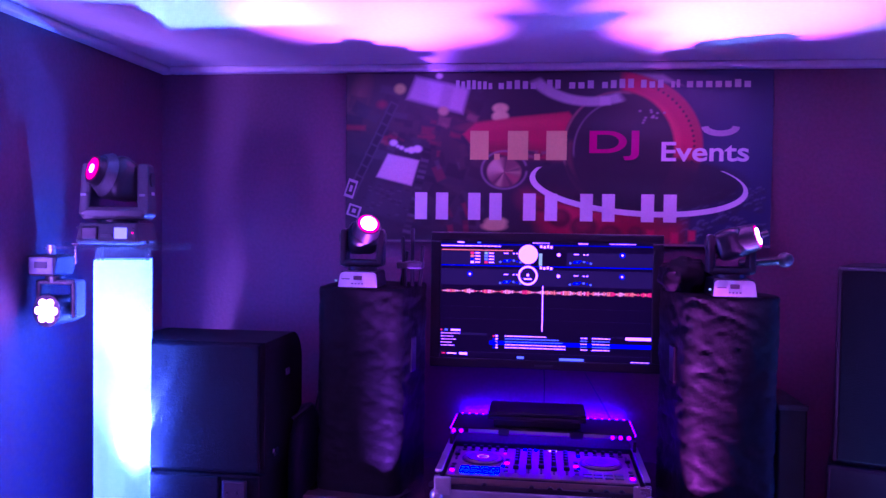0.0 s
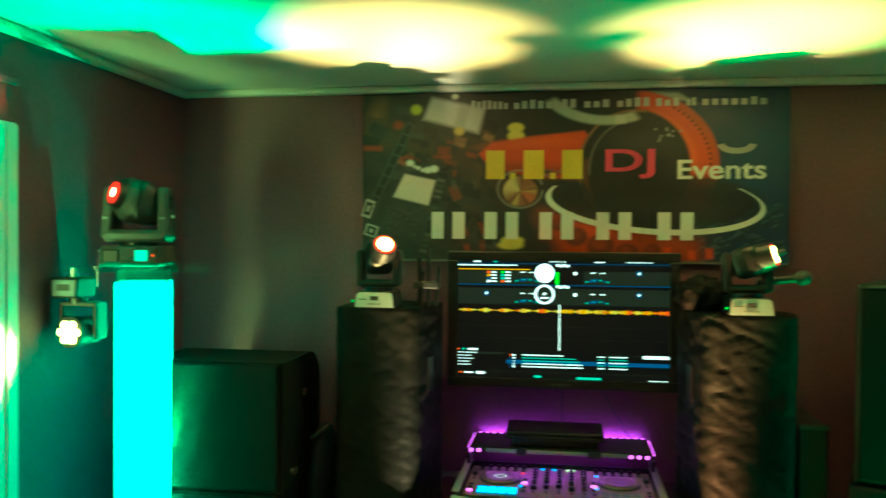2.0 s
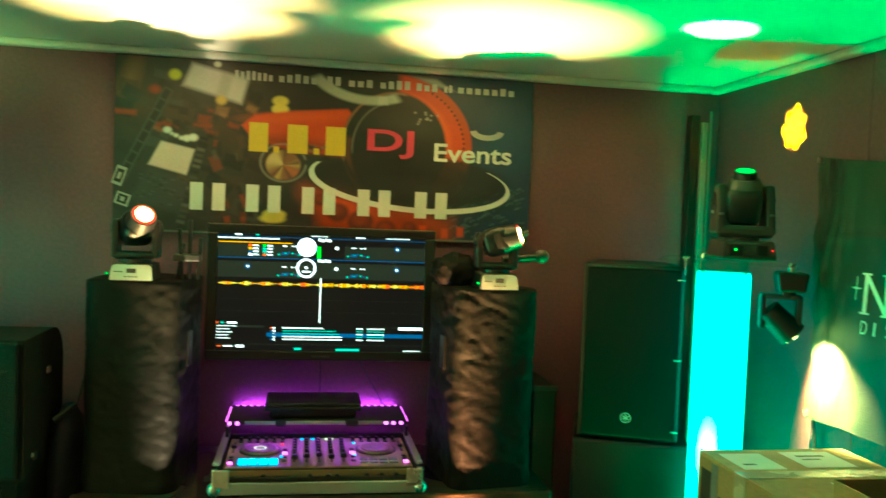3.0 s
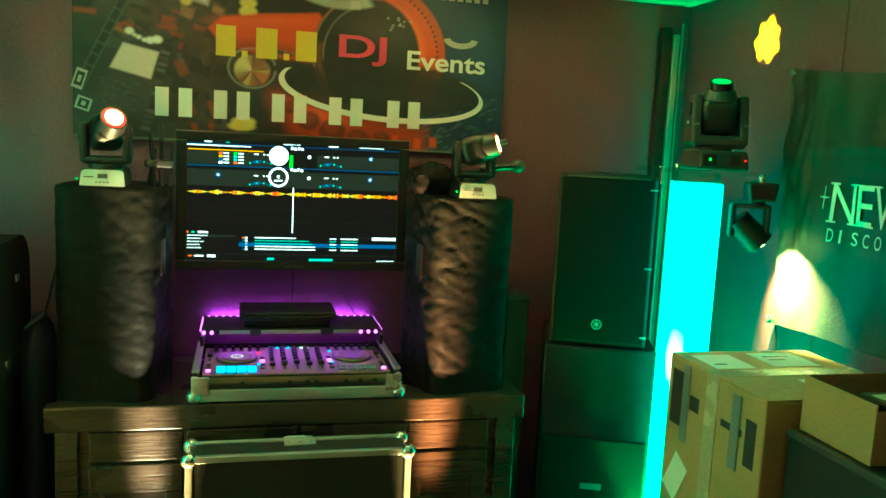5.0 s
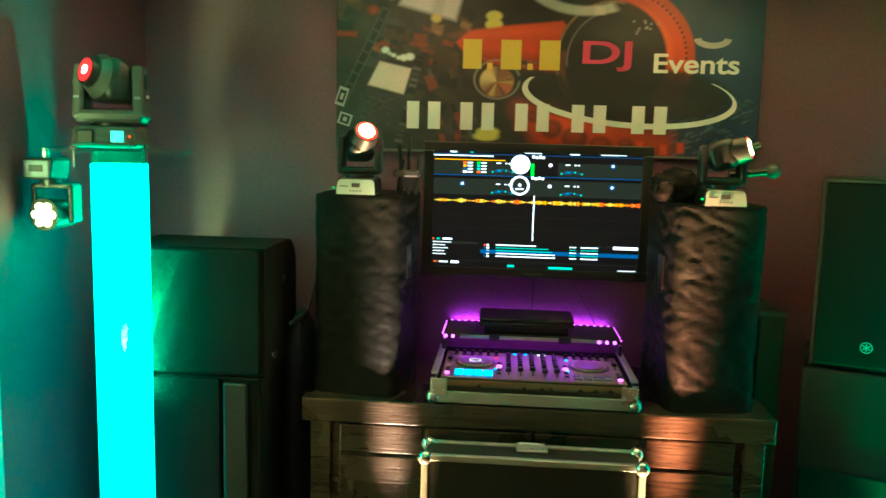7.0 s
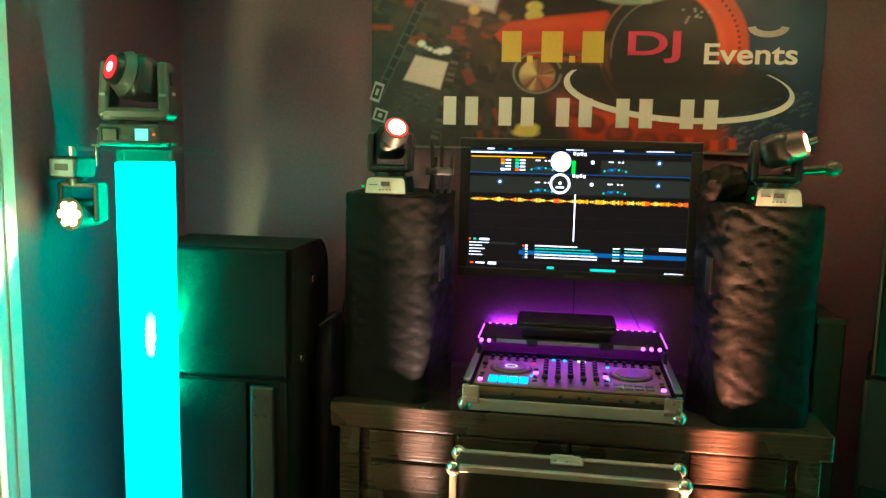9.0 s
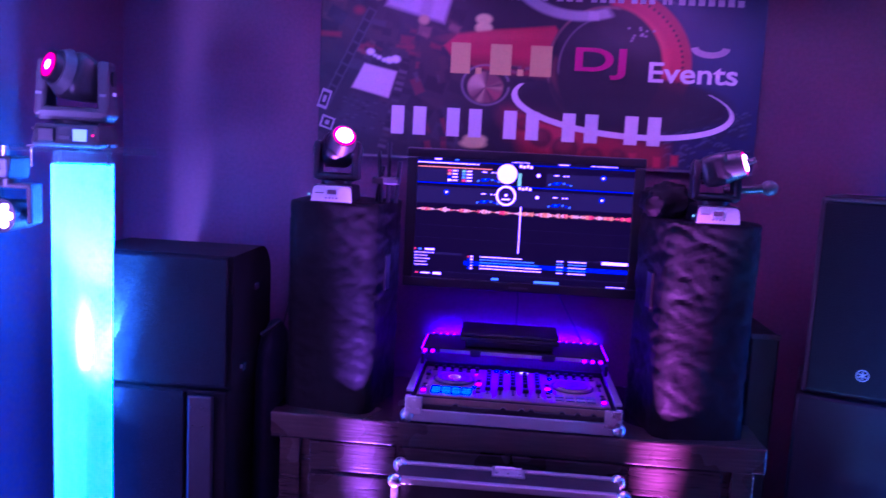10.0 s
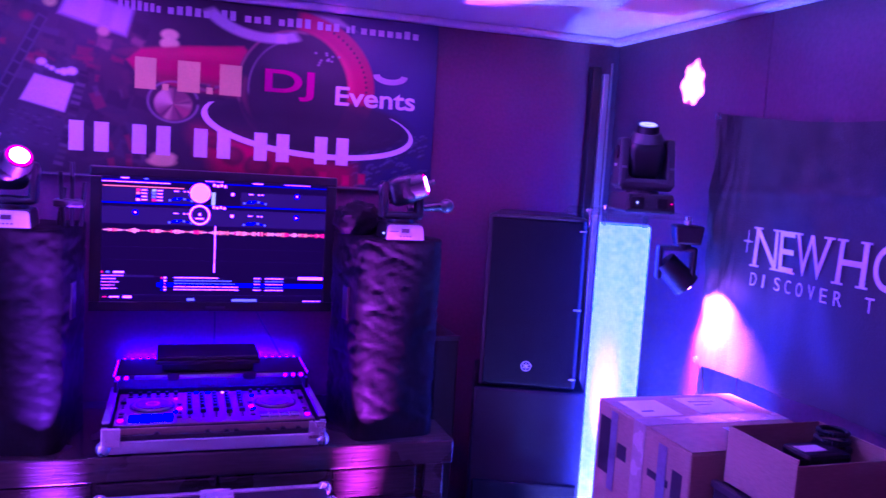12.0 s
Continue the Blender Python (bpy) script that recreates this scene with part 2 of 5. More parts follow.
D0, D1, DT = 1.20, 2.035, 2.04
bm = bmesh.new()
box(bm, XL - 0.1, XL, YF, D0 - 0.03, 0, H)
box(bm, XL - 0.1, XL, D1 + 0.03, YB, 0, H)
box(bm, XL - 0.1, XL, D0 - 0.03, D1 + 0.03, DT + 0.03, H)
tagged(finish("wall_west", bm, WALL), "dark plum painted wall with a doorway", "wall", kind="structure")
for name, dims in (("cornice_north", (XL + 0.05, XR - 0.05, YB - 0.05, YB, H - 0.03, H)), ("cornice_west", (XL, XL + 0.05, YF, YB, H - 0.03, H)), ("cornice_east", (XR - 0.05, XR, YF, YB, H - 0.03, H))):
    bm = bmesh.new()
    box(bm, *dims, bevel=0.012, segments=3)
    tagged(finish(name, bm, TRIM), "narrow pale moulded cornice under the ceiling", "trim", kind="structure")
# the next room, behind the open door
HX = XL - 1.75
for name, dims, material, label in (
        ("hall_floor", (HX, XL - 0.1, 0.2, 3.0, -0.1, 0.0), FLOOR, "brown laminate floor of the next room"),
        ("hall_ceiling", (HX, XL - 0.1, 0.2, 3.0, H, H + 0.1), CEIL, "white ceiling of the next room"),
        ("hall_wall_west", (HX - 0.1, HX, 0.2, 3.0, 0, H), TRIM, "plain pale wall of the next room"),
        ("hall_wall_north", (HX, XL - 0.1, 3.0, 3.1, 0, H), TRIM, "plain pale wall of the next room"),
        ("hall_wall_south", (HX, XL - 0.1, 0.1, 0.2, 0, H), TRIM, "plain pale wall of the next room")):
    bm = bmesh.new()
    box(bm, *dims)
    tagged(finish(name, bm, material), label, name.split("_")[1], kind="structure")
d = thing("door_1", (XL, D0, 0), "white painted door standing half open in a white frame", "door", kind="structure")
for dims in ((-0.1, 0.012, -0.095, -0.0, 0, DT + 0.028), (-0.1, 0.012, D1 - D0, D1 - D0 + 0.098, 0, DT + 0.028), (-0.1, 0.010, 0.0, D1 - D0, DT, DT + 0.026)):
    bpart("frame", dims, DOOR, d, 0.005)
bpart("stop", (-0.1, -0.055, D1 - D0 - 0.012, D1 - D0 - 0.001, 0, DT - 0.002), DOOR, d, 0.002)
bpart("moulding", (0.0125, 0.018, D1 - D0 + 0.045, D1 - D0 + 0.092, 0, DT + 0.02), DOOR, d, 0.002)
leaf = bpart("leaf", (-0.82, 0.0, -0.04, 0.0, 0.008, 2.03), DOOR, d, 0.003)
leaf.matrix_local = pose(-0.036, D1 - D0 - 0.020, 0, 0, 0, 37)
tpart("handle", (-0.76, -0.055, 1.02), (-0.64, -0.055, 1.02), 0.009, STEEL, leaf)
for z in (0.28, 1.16, 1.88):
    hinge = bpart("hinge", (-0.048, -0.012, D1 - D0 - 0.0025, D1 - D0 + 0.001, z - 0.045, z + 0.045), STEEL, d, 0.001, "steel hinge")
    tpart("hinge_pin", (-0.008, D1 - D0 - 0.006, z - 0.045), (-0.008, D1 - D0 - 0.006, z + 0.045), 0.007, STEEL, hinge)
bm = bmesh.new()
box(bm, XL, XL + 0.012, YF, D1 + 0.11, 2.18, 2.20, 0.003)
tagged(finish("trim", bm, WALL), "slim plum painted ledge above the doorway", "trim", kind="structure")

# ---- banner over the screen ----
BX0, BX1, BZ0, BZ1 = -0.057, 1.595, 1.64, 2.318


def sag(x, z):
    """Soft folds of the hanging cloth."""
    return 0.006 * math.sin(5 * x + 2 * z) + 0.003 * math.sin(7 * z + 2 * x)


def px(u, v):
    """A place on the banner from its own drawing grid, 745 by 310."""
    return BX0 + u * (BX1 - BX0) / 745, BZ1 - v * (BZ1 - BZ0) / 310


LAYER = [0]


def inked(name, outline, material, parent, label="", inner=None):
    """A printed shape: an outline on the drawing grid, filled in strips that follow the folds."""
    LAYER[0] += 1
    off = 0.0105 + 0.00006 * LAYER[0]
    bm = bmesh.new()
    if inner:
        n = len(outline)
        a = [px(*p) for p in outline]
        b = [px(*p) for p in inner]
        va = [bm.verts.new((x, 3.185 + sag(x, z) - off, z)) for x, z in a]
        vb = [bm.verts.new((x, 3.185 + sag(x, z) - off, z)) for x, z in b]
        for i in range(n - 1):
            bm.faces.new((va[i], va[i + 1], vb[i + 1], vb[i]))
    else:
        vs = [bm.verts.new((x, 0, z)) for x, z in (px(*p) for p in outline)]
        bm.faces.new(vs)
        bmesh.ops.triangulate(bm, faces=bm.faces[:])
        for _ in range(3):
            long_edges = [e for e in bm.edges if e.calc_length() > 0.05]
            if long_edges:
                bmesh.ops.subdivide_edges(bm, edges=long_edges, cuts=1)
                bmesh.ops.triangulate(bm, faces=bm.faces[:])
        for v in bm.verts:
            v.co.y = 3.185 + sag(v.co.x, v.co.z) - off
    return part(name, bm, material, parent, label)


def oval(cx, cy, rx, ry, a0=0, a1=360, n=40, tilt=0):
    out = []
    for i in range(n + (0 if a1 - a0 == 360 else 1)):
        a = radians(a0 + (a1 - a0) * i / n)
        x, y, t = rx * math.cos(a), ry * math.sin(a), radians(tilt)
        out.append((cx + x * math.cos(t) - y * math.sin(t), cy + x * math.sin(t) + y * math.cos(t)))
    return out


def rect(x0, y0, x1, y1, tilt=0):
    cx, cy, t = (x0 + x1) / 2, (y0 + y1) / 2, radians(tilt)
    return [(cx + (x - cx) * math.cos(t) - (y - cy) * math.sin(t), cy + (x - cx) * math.sin(t) + (y - cy) * math.cos(t)) for x, y in ((x0, y0), (x1, y0), (x1, y1), (x0, y1))]


NU, NV = 500, 208


def print_picture():
    """The printed photograph: colours over the drawing grid, laid down in soft-edged passes."""
    gu, gv = np.meshgrid(np.linspace(0, 745, NU + 1), np.linspace(310, 0, NV + 1))
    col = np.zeros((NV + 1, NU + 1, 3))
    r = random.Random(4)

    def lay(mask, colour):
        col[:] = col * (1 - mask[..., None]) + np.array(colour) * mask[..., None]

    def edge(d, soft):
        return np.clip(0.5 - d / soft, 0, 1)

    def ell(cx, cy, rx, ry, soft=4.0, tilt=0):
        t = radians(tilt)
        x, y = (gu - cx) * math.cos(t) + (gv - cy) * math.sin(t), (gv - cy) * math.cos(t) - (gu - cx) * math.sin(t)
        k = np.sqrt((x / rx) ** 2 + (y / ry) ** 2)
        return edge((k - 1) * min(rx, ry), soft)

    def bar(cx, cy, w, h, tilt=0, soft=3.0):
        t = radians(tilt)
        x, y = (gu - cx) * math.cos(t) + (gv - cy) * math.sin(t), (gv - cy) * math.cos(t) - (gu - cx) * math.sin(t)
        return edge(np.maximum(abs(x) - w, abs(y) - h), soft)

    def poly(pts, soft=4.0):
        """Inside of a rounded-off convex outline, points clockwise on the grid."""
        d = np.full(gu.shape, -1e9)
        for (x0, y0), (x1, y1) in zip(pts, pts[1:] + pts[:1]):
            k = math.hypot(x1 - x0, y1 - y0)
            d = np.maximum(d, ((gu - x0) * (y1 - y0) - (gv - y0) * (x1 - x0)) / k)
        return edge(d, soft)

    def arc(cx, cy, rx, ry, wide, a0, a1, soft=3.0):
        x, y = (gu - cx) / rx, (gv - cy) / ry
        k = np.sqrt(x * x + y * y)
        ang = (np.degrees(np.arctan2(y, x)) - a0) % 360
        return edge(abs(k - 1) * min(rx, ry) - wide, soft) * np.clip(np.minimum(ang, a1 - a0 - ang) / 6, 0, 1) * (ang < a1 - a0)

    def blot(n, u0, u1, v0, v1, size, inks, strength=0.6, tilt=0, soft=4.0):
        for _ in range(n):
            w = r.uniform(*size)
            lay(bar(r.uniform(u0, u1), r.uniform(v0, v1), w, w * r.uniform(0.25, 0.8), tilt + r.uniform(-14, 14), soft) * r.uniform(0.3, strength), r.choice(inks))

    black, night, brown, red, hot, pale, warm = (0.007, 0.007, 0.009), (0.016, 0.015, 0.02), (0.05, 0.025, 0.02), (0.20, 0.022, 0.016), (0.40, 0.034, 0.028), (0.40, 0.36, 0.38), (0.20, 0.10, 0.06)
    lay(np.ones(gu.shape), (0.017, 0.016, 0.019))
    # mixing desk, out of focus
    lay(ell(30, 60, 26, 55, 40) * 0.8, brown)
    lay(ell(24, 40, 12, 26, 24, 20) * 0.7, warm)
    lay(ell(150, 110, 90, 30, 50, 14) * 0.55, brown)
    lay(ell(260, 140, 50, 50, 70) * 0.6, brown)
    lay(ell(190, 240, 60, 50, 60) * 0.6, (0.03, 0.024, 0.024))
    blot(70, 5, 250, 5, 300, (6, 26), (black, black, night, brown, (0.035, 0.034, 0.04)), 0.9, 17)
    blot(40, 60, 235, 80, 130, (3, 12), (red, brown, black, warm, red), 0.75, 15, 5)
    blot(26, 130, 250, 120, 300, (3, 14), (black, brown, (0.06, 0.055, 0.06), red), 0.7, 80)
    lay(bar(17, 100, 19, 4.5, 2, 5), red)
    lay(ell(66, 58, 9, 7, 8), red)
    # rows of keys running down the desk
    for k in range(9):
        u, v = 84 - 9 * k, 66 + 19 * k
        lay(bar(u, v, 12, 8, -62, 3), (0.045, 0.044, 0.05))
        lay(bar(u, v, 9.5, 5.5, -62, 3), black)
    for k in range(16):
        u, v = 150 - 2.4 * k, 140 + 10 * k
        lay(bar(u, v, 7, 2.8, 12, 3), r.choice(((0.07, 0.066, 0.07), (0.04, 0.036, 0.036), black)))
    lay(poly([(58, 196), (128, 214), (112, 276), (28, 250)], 10) * 0.8, (0.028, 0.027, 0.033))
    for k in range(40):
        lay(bar(r.uniform(35, 118), r.uniform(205, 265), 3.2, 1.0, 16, 2) * 0.7, r.choice((black, (0.05, 0.05, 0.055))))
    # pale screens and lights
    lay(poly([(128, 8), (224, 30), (212, 74), (112, 48)], 9), pale)
    lay(poly([(178, 22), (197, 26), (187, 66), (168, 60)], 8) * 0.45, (0.2, 0.17, 0.17))
    lay(ell(178, 70, 9, 8, 6), (0.42, 0.3, 0.12))
    lay(poly([(78, 148), (135, 160), (122, 206), (57, 190)], 4), (0.43, 0.36, 0.35))
    for u, v, w in ((88, 128, 7), (103, 137, 4), (112, 141, 4), (121, 141, 7), (132, 139, 8), (96, 134, 3)):
        lay(ell(u, v, w, w * 0.8, 4), (0.5, 0.5, 0.5))
    lay(ell(99, 30, 10, 9, 6), (0.40, 0.42, 0.08))
    lay(ell(170, 7, 6, 5, 4), (0.5, 0.48, 0.4))
    # right ground, blue and softly ribbed
    blue = edge(560 + 0.25 * (gv - 100) - gu, 120)
    lay(blue * 0.9, (0.010, 0.022, 0.060))
    lay(ell(690, 120, 34, 60, 70, 20) * 0.6, (0.028, 0.05, 0.10))
    lay(ell(725, 30, 30, 36, 50) * 0.7, (0.012, 0.02, 0.05))
    lay(ell(350, 60, 70, 36, 60) * 0.7, (0.014, 0.012, 0.014))
    for k in range(100):
        u, v, w = r.uniform(585, 742), r.uniform(205, 306), r.uniform(4, 9)
        lay(ell(u, v, w, w * 0.8, 5) * 0.7, (0.012, 0.02, 0.035))
        lay(arc(u, v, w, w * 0.8, 1.2, 180, 300, 3) * 0.55, (0.09, 0.13, 0.17))
    # red knobs under the number
    lay(poly([(330, 222), (420, 228), (600, 268), (600, 306), (360, 306)], 26), (0.20, 0.02, 0.014))
    lay(ell(400, 250, 60, 26, 40, 18) * 0.8, hot)
    for u, v, w in ((388, 262, 20), (430, 278, 24), (356, 240, 14), (476, 290, 20), (330, 262, 12), (520, 286, 13)):
        lay(ell(u, v, w, w * 0.85, 7) * 0.85, (0.05, 0.01, 0.01))
        lay(ell(u - 2, v - w * 0.2, w * 0.55, w * 0.45, 8) * 0.8, (0.16, 0.02, 0.016))
    for u, v in ((545, 290), (586, 294), (615, 290)):
        lay(bar(u, v, 6, 9, 0, 5), hot)
    # tall knobs with pale caps
    for u, v, w, h in ((280, 65, 14, 9), (280, 80, 15, 10), (275, 270, 20, 9), (272, 278, 22, 8)):
        lay(ell(u, v, w, h, 4), (0.50, 0.42, 0.14))
    # strap, ear pad and band of the headphones
    lay(poly([(214, 112), (236, 92), (300, 82), (400, 72), (430, 108), (420, 160), (300, 152), (232, 134)], 5), hot)
    lay(poly([(232, 122), (300, 128), (410, 126), (420, 160), (300, 152), (240, 140)], 16) * 0.8, (0.17, 0.02, 0.014))
    lay(ell(320, 92, 70, 8, 14, -4) * 0.6, (0.52, 0.07, 0.04))
    for k in range(9):
        lay(bar(r.uniform(300, 400), r.uniform(140, 165), r.uniform(6, 20), 2.5, r.uniform(-12, 12), 4) * 0.7, r.choice((black, warm, (0.12, 0.1, 0.09))))
    lay(arc(481, 134, 122, 108, 23, -88, 22, 5), hot)
    lay(arc(481, 134, 141, 125, 5, -70, 16, 6) * 0.7, (0.25, 0.03, 0.02))
    lay(arc(481, 134, 106, 94, 6, -80, 14, 8) * 0.7, (0.52, 0.07, 0.04))
    lay(ell(585, 190, 26, 44, 30, 20) * 0.5, (0.22, 0.03, 0.02))
    for k in range(18):
        a = radians(-62 + k * 4.4)
        lay(ell(481 + 134 * math.cos(a), 134 + 118 * math.sin(a), 2.4, 2.4, 2), (0.05, 0.01, 0.01))
    lay(ell(486, 138, 96, 102, 5), (0.011, 0.010, 0.012))
    lay(arc(486, 138, 94, 100, 2, 95, 285, 3) * 0.9, (0.20, 0.10, 0.07))
    lay(arc(482, 150, 80, 92, 5, 110, 200, 8) * 0.7, (0.12, 0.035, 0.025))
    lay(arc(490, 140, 80, 86, 1.2, 170, 275, 3) * 0.8, (0.16, 0.15, 0.15))
    lay(ell(490, 96, 56, 18, 26, 6) * 0.6, (0.036, 0.033, 0.036))
    for k in range(12):
        lay(ell(r.uniform(520, 565), r.uniform(70, 92), 2.2, 1.6, 2), (0.2, 0.19, 0.2))
    # pale band over the top, plug and disc
    lay(arc(440, -30, 118, 84, 8, 62, 150, 5), (0.33, 0.34, 0.31))
    lay(poly([(520, 6), (560, 8), (590, 26), (556, 20)], 6) * 0.8, (0.28, 0.28, 0.27))
    lay(bar(463, 53, 9, 7, 0, 4), (0.42, 0.40, 0.38))
    ang = np.arctan2(gv - 180, gu - 288)
    lay(ell(288, 180, 30, 27, 4), (0.16, 0.07, 0.05))
    for k, turn, ink in ((2, 0.4, (0.30, 0.08, 0.05)), (3, 1.9, (0.36, 0.26, 0.12)), (5, 2.6, (0.08, 0.03, 0.03)), (1, 4.2, (0.46, 0.38, 0.22))):
        lay(ell(288, 180, 30, 27, 4) * np.clip(np.sin(k * ang + turn), 0, 1) ** 3 * 0.85, ink)
    lay(arc(288, 176, 40, 34, 1.4, 0, 350, 3) * 0.6, (0.25, 0.24, 0.24))
    # dark disc inside the white ring
    lay(ell(520, 200, 180, 50, 8) * (1 - ell(486, 128, 92, 92, 8)) * 0.9, (0.011, 0.011, 0.013))
    lay(ell(560, 214, 90, 16, 22, 4) * 0.5, (0.024, 0.024, 0.028))
    # hem and fold marks of the cloth
    lay(bar(372, 307, 372, 2, 0, 2) * 0.6, (0.16, 0.15, 0.15))
    return np.clip(col * 1.3, 0.006, 1)


def printed_cloth(name, parent):
    col = print_picture()
    front, faces = [], []
    for j in range(NV + 1):
        for i in range(NU + 1):
            x, z = BX0 + (BX1 - BX0) * i / NU, BZ0 + (BZ1 - BZ0) * j / NV
            front.append((x, 3.1755 + sag(x, z), z))
    w = NU + 1
    for j in range(NV):
        for i in range(NU):
            a = j * w + i
            faces.append((a, a + 1, a + w + 1, a + w))
    rim = [i for i in range(w)] + [j * w + NU for j in range(1, NV + 1)] + [NV * w + i for i in range(NU - 1, -1, -1)] + [j * w for j in range(NV - 1, 0, -1)]
    back = [(front[k][0], front[k][1] + 0.003, front[k][2]) for k in rim]
    n0, k = len(front), len(rim)
    faces += [(rim[(i + 1) % k], rim[i], n0 + i, n0 + (i + 1) % k) for i in range(k)]
    me = bpy.data.meshes.new(name)
    me.from_pydata(front + back, [], faces)
    ink = me.color_attributes.new("print", "FLOAT_COLOR", "POINT")
    flat = np.ones((n0 + k, 4), dtype=np.float32)
    flat[:n0, :3], flat[n0:, :3] = col.reshape(-1, 3), 0.01
    ink.data.foreach_set("color", flat.ravel())
    me.materials.append(P_GROUND)
    me.shade_smooth()
    ob = new(name, me)
    ob.parent = parent
    return ob


banner = thing("banner", (0, 0, 0), "printed cloth banner with headphones and mixing desk on plum wall", "banner")
printed_cloth("cloth", banner)
for c in ((10, 212, 9, 17), (16, 253, 12, 11)):
    inked("key_print", rect(c[0] - c[2], c[1] - c[3], c[0] + c[2], c[1] + c[3], 18), P_PALE, banner)
    inked("key_print", rect(c[0] - c[2] * 0.7, c[1] - c[3] * 0.7, c[0] + c[2] * 0.7, c[1] + c[3] * 0.7, 18), P_DARK, banner)
    inked("key_print", rect(c[0] - c[2] * 0.3, c[1] - c[3] * 0.35, c[0] + c[2] * 0.3, c[1] + c[3] * 0.35, 18), P_PALE, banner)
inked("white_ring_print", oval(520, 202, 187, 55, -40, 200, 60, 4), P_WHITE, banner, inner=oval(521, 198, 178, 49, -40, 200, 60, 4))
inked("hook_print", oval(658, 100, 32, 16, 0, 180, 20), P_PALE, banner, inner=oval(658, 98, 20, 8, 0, 180, 20))
# words that stay plain bars: web address, name and number
letter_rng = random.Random(11)
for u0, u1, n in ((200, 268, 7), (276, 390, 8), (400, 448, 3), (457, 516, 4), (523, 566, 3), (574, 592, 2), (600, 712, 7)):
    step = (u1 - u0) / n
    for k in range(n):
        tall = letter_rng.choice((0, 0, 5, 5, 3))
        u = u0 + step * k
        inked("address_bar", rect(u, 20 - tall, u + step * 0.66, 31), P_ADDRESS, banner)
for u0, u1 in ((227, 260), (294, 330), (362, 398)):
    inked("name_bar", rect(u0, 106, u1, 158), P_YELLOW, banner)
for u in (270, 341):
    inked("name_bar", rect(u, 147, u + 10, 158), P_YELLOW, banner)
for k, u in enumerate((126, 222, 320, 420, 525)):
    for j in (0, 38):
        inked("number_bar", rect(u + j + 3, 218, u + j + 25, 267), P_WHITE, banner)


def words(name, text, bold=0.0):
    """Lettering as a flat mesh, one unit high."""
    cu = bpy.data.curves.new(name, "FONT")
    cu.body, cu.size, cu.offset = text, 1, bold
    tmp = bpy.data.objects.new(name, cu)
    scene.collection.objects.link(tmp)
    dg = bpy.context.evaluated_depsgraph_get()
    me = bpy.data.meshes.new_from_object(tmp.evaluated_get(dg))
    bpy.data.objects.remove(tmp)
    return me


def banner_words(name, text, u0, u1, v0, v1, material):
    """Text stretched to its box on the drawing grid, laid on the folds."""
    LAYER[0] += 1
    me = words(name, text, 0.018)
    xs, ys = [v.co.x for v in me.vertices], [v.co.y for v in me.vertices]
    (x0, z1), (x1, z0) = px(u0, v0), px(u1, v1)
    for v in me.vertices:
        x = x0 + (v.co.x - min(xs)) / (max(xs) - min(xs)) * (x1 - x0)
        z = z0 + (v.co.y - min(ys)) / (max(ys) - min(ys)) * (z1 - z0)
        v.co = (x, 3.185 + sag(x, z) - 0.0105 - 0.00006 * LAYER[0], z)
    me.materials.append(material)
    ob = new(name, me)
    ob.parent = banner
    return ob


banner_words("word_print", "DJ", 437, 522, 106, 158, P_PINK)
banner_words("word_print", "Events", 560, 706, 126, 160, P_WHITE)

# ---- screen on the wall ----
tv = thing("television", (0.75, 3.05, 1.166), "flat black television showing mixing software, on the wall", "television")
TW, TH = 0.437, 0.520
bpart("back", (-0.40, 0.40, 0.03, 0.10, 0.05, 0.47), BLACK, tv, 0.02)
for dims in ((-TW, TW, 0, 0.045, 0, 0.036), (-TW, TW, 0, 0.045, 0.486, TH), (-TW, -0.398, 0.001, 0.044, 0.036, 0.486), (0.398, TW, 0.001, 0.044, 0.036, 0.486)):
    bpart("bezel", dims, BLACK, tv, 0.004)
bpart("screen", (-0.399, 0.399, 0.006, 0.04, 0.036, 0.486), S_BACK, tv, 0, "lit screen with waveforms and track list")
bpart("mount", (-0.15, 0.15, 0.10, 0.145, 0.15, 0.35), BLACK, tv)
bpart("badge", (-0.035, 0.035, -0.0015, 0.001, 0.012, 0.020), GREY, tv, 0)
WAVE = {}


def ui(material, x0, y0, x1, y1, bars=None):
    """A block of the picture on the screen: 0 to 375 across, 0 to 212 down."""
    bm = bmesh.new() if bars is None else bars.setdefault(material, bmesh.new())
    k = 0.798 / 375
    z = lambda y: 0.486 - y * 0.450 / 212
    box(bm, -0.399 + x0 * k, -0.399 + x1 * k, 0.0045 + (0.0008 if material is S_GREY else 0), 0.0058, z(y1), z(y0))
    if bars is None:
        part("screen_block", bm, material, tv)


def ui_ring(material, cx, cy, r, r2):
    bm = bmesh.new()
    k = 0.798 / 375
    c = Vector((-0.399 + cx * k, 0.004 - (0.0003 if material is S_WHITE else 0), 0.486 - cy * 0.450 / 212))
    vs = []
    for i in range(40):
        a = 2 * math.pi * i / 40
        w = Vector((math.cos(a), 0, math.sin(a)))
        vs.append((bm.verts.new(c + w * r * k), bm.verts.new(c + w * max(r2, 0.01) * k)))
    for i in range(40):
        p, q = vs[i], vs[(i + 1) % 40]
        bm.faces.new((p[0], q[0], q[1], p[1]))
    part("screen_dial", bm, material, tv)


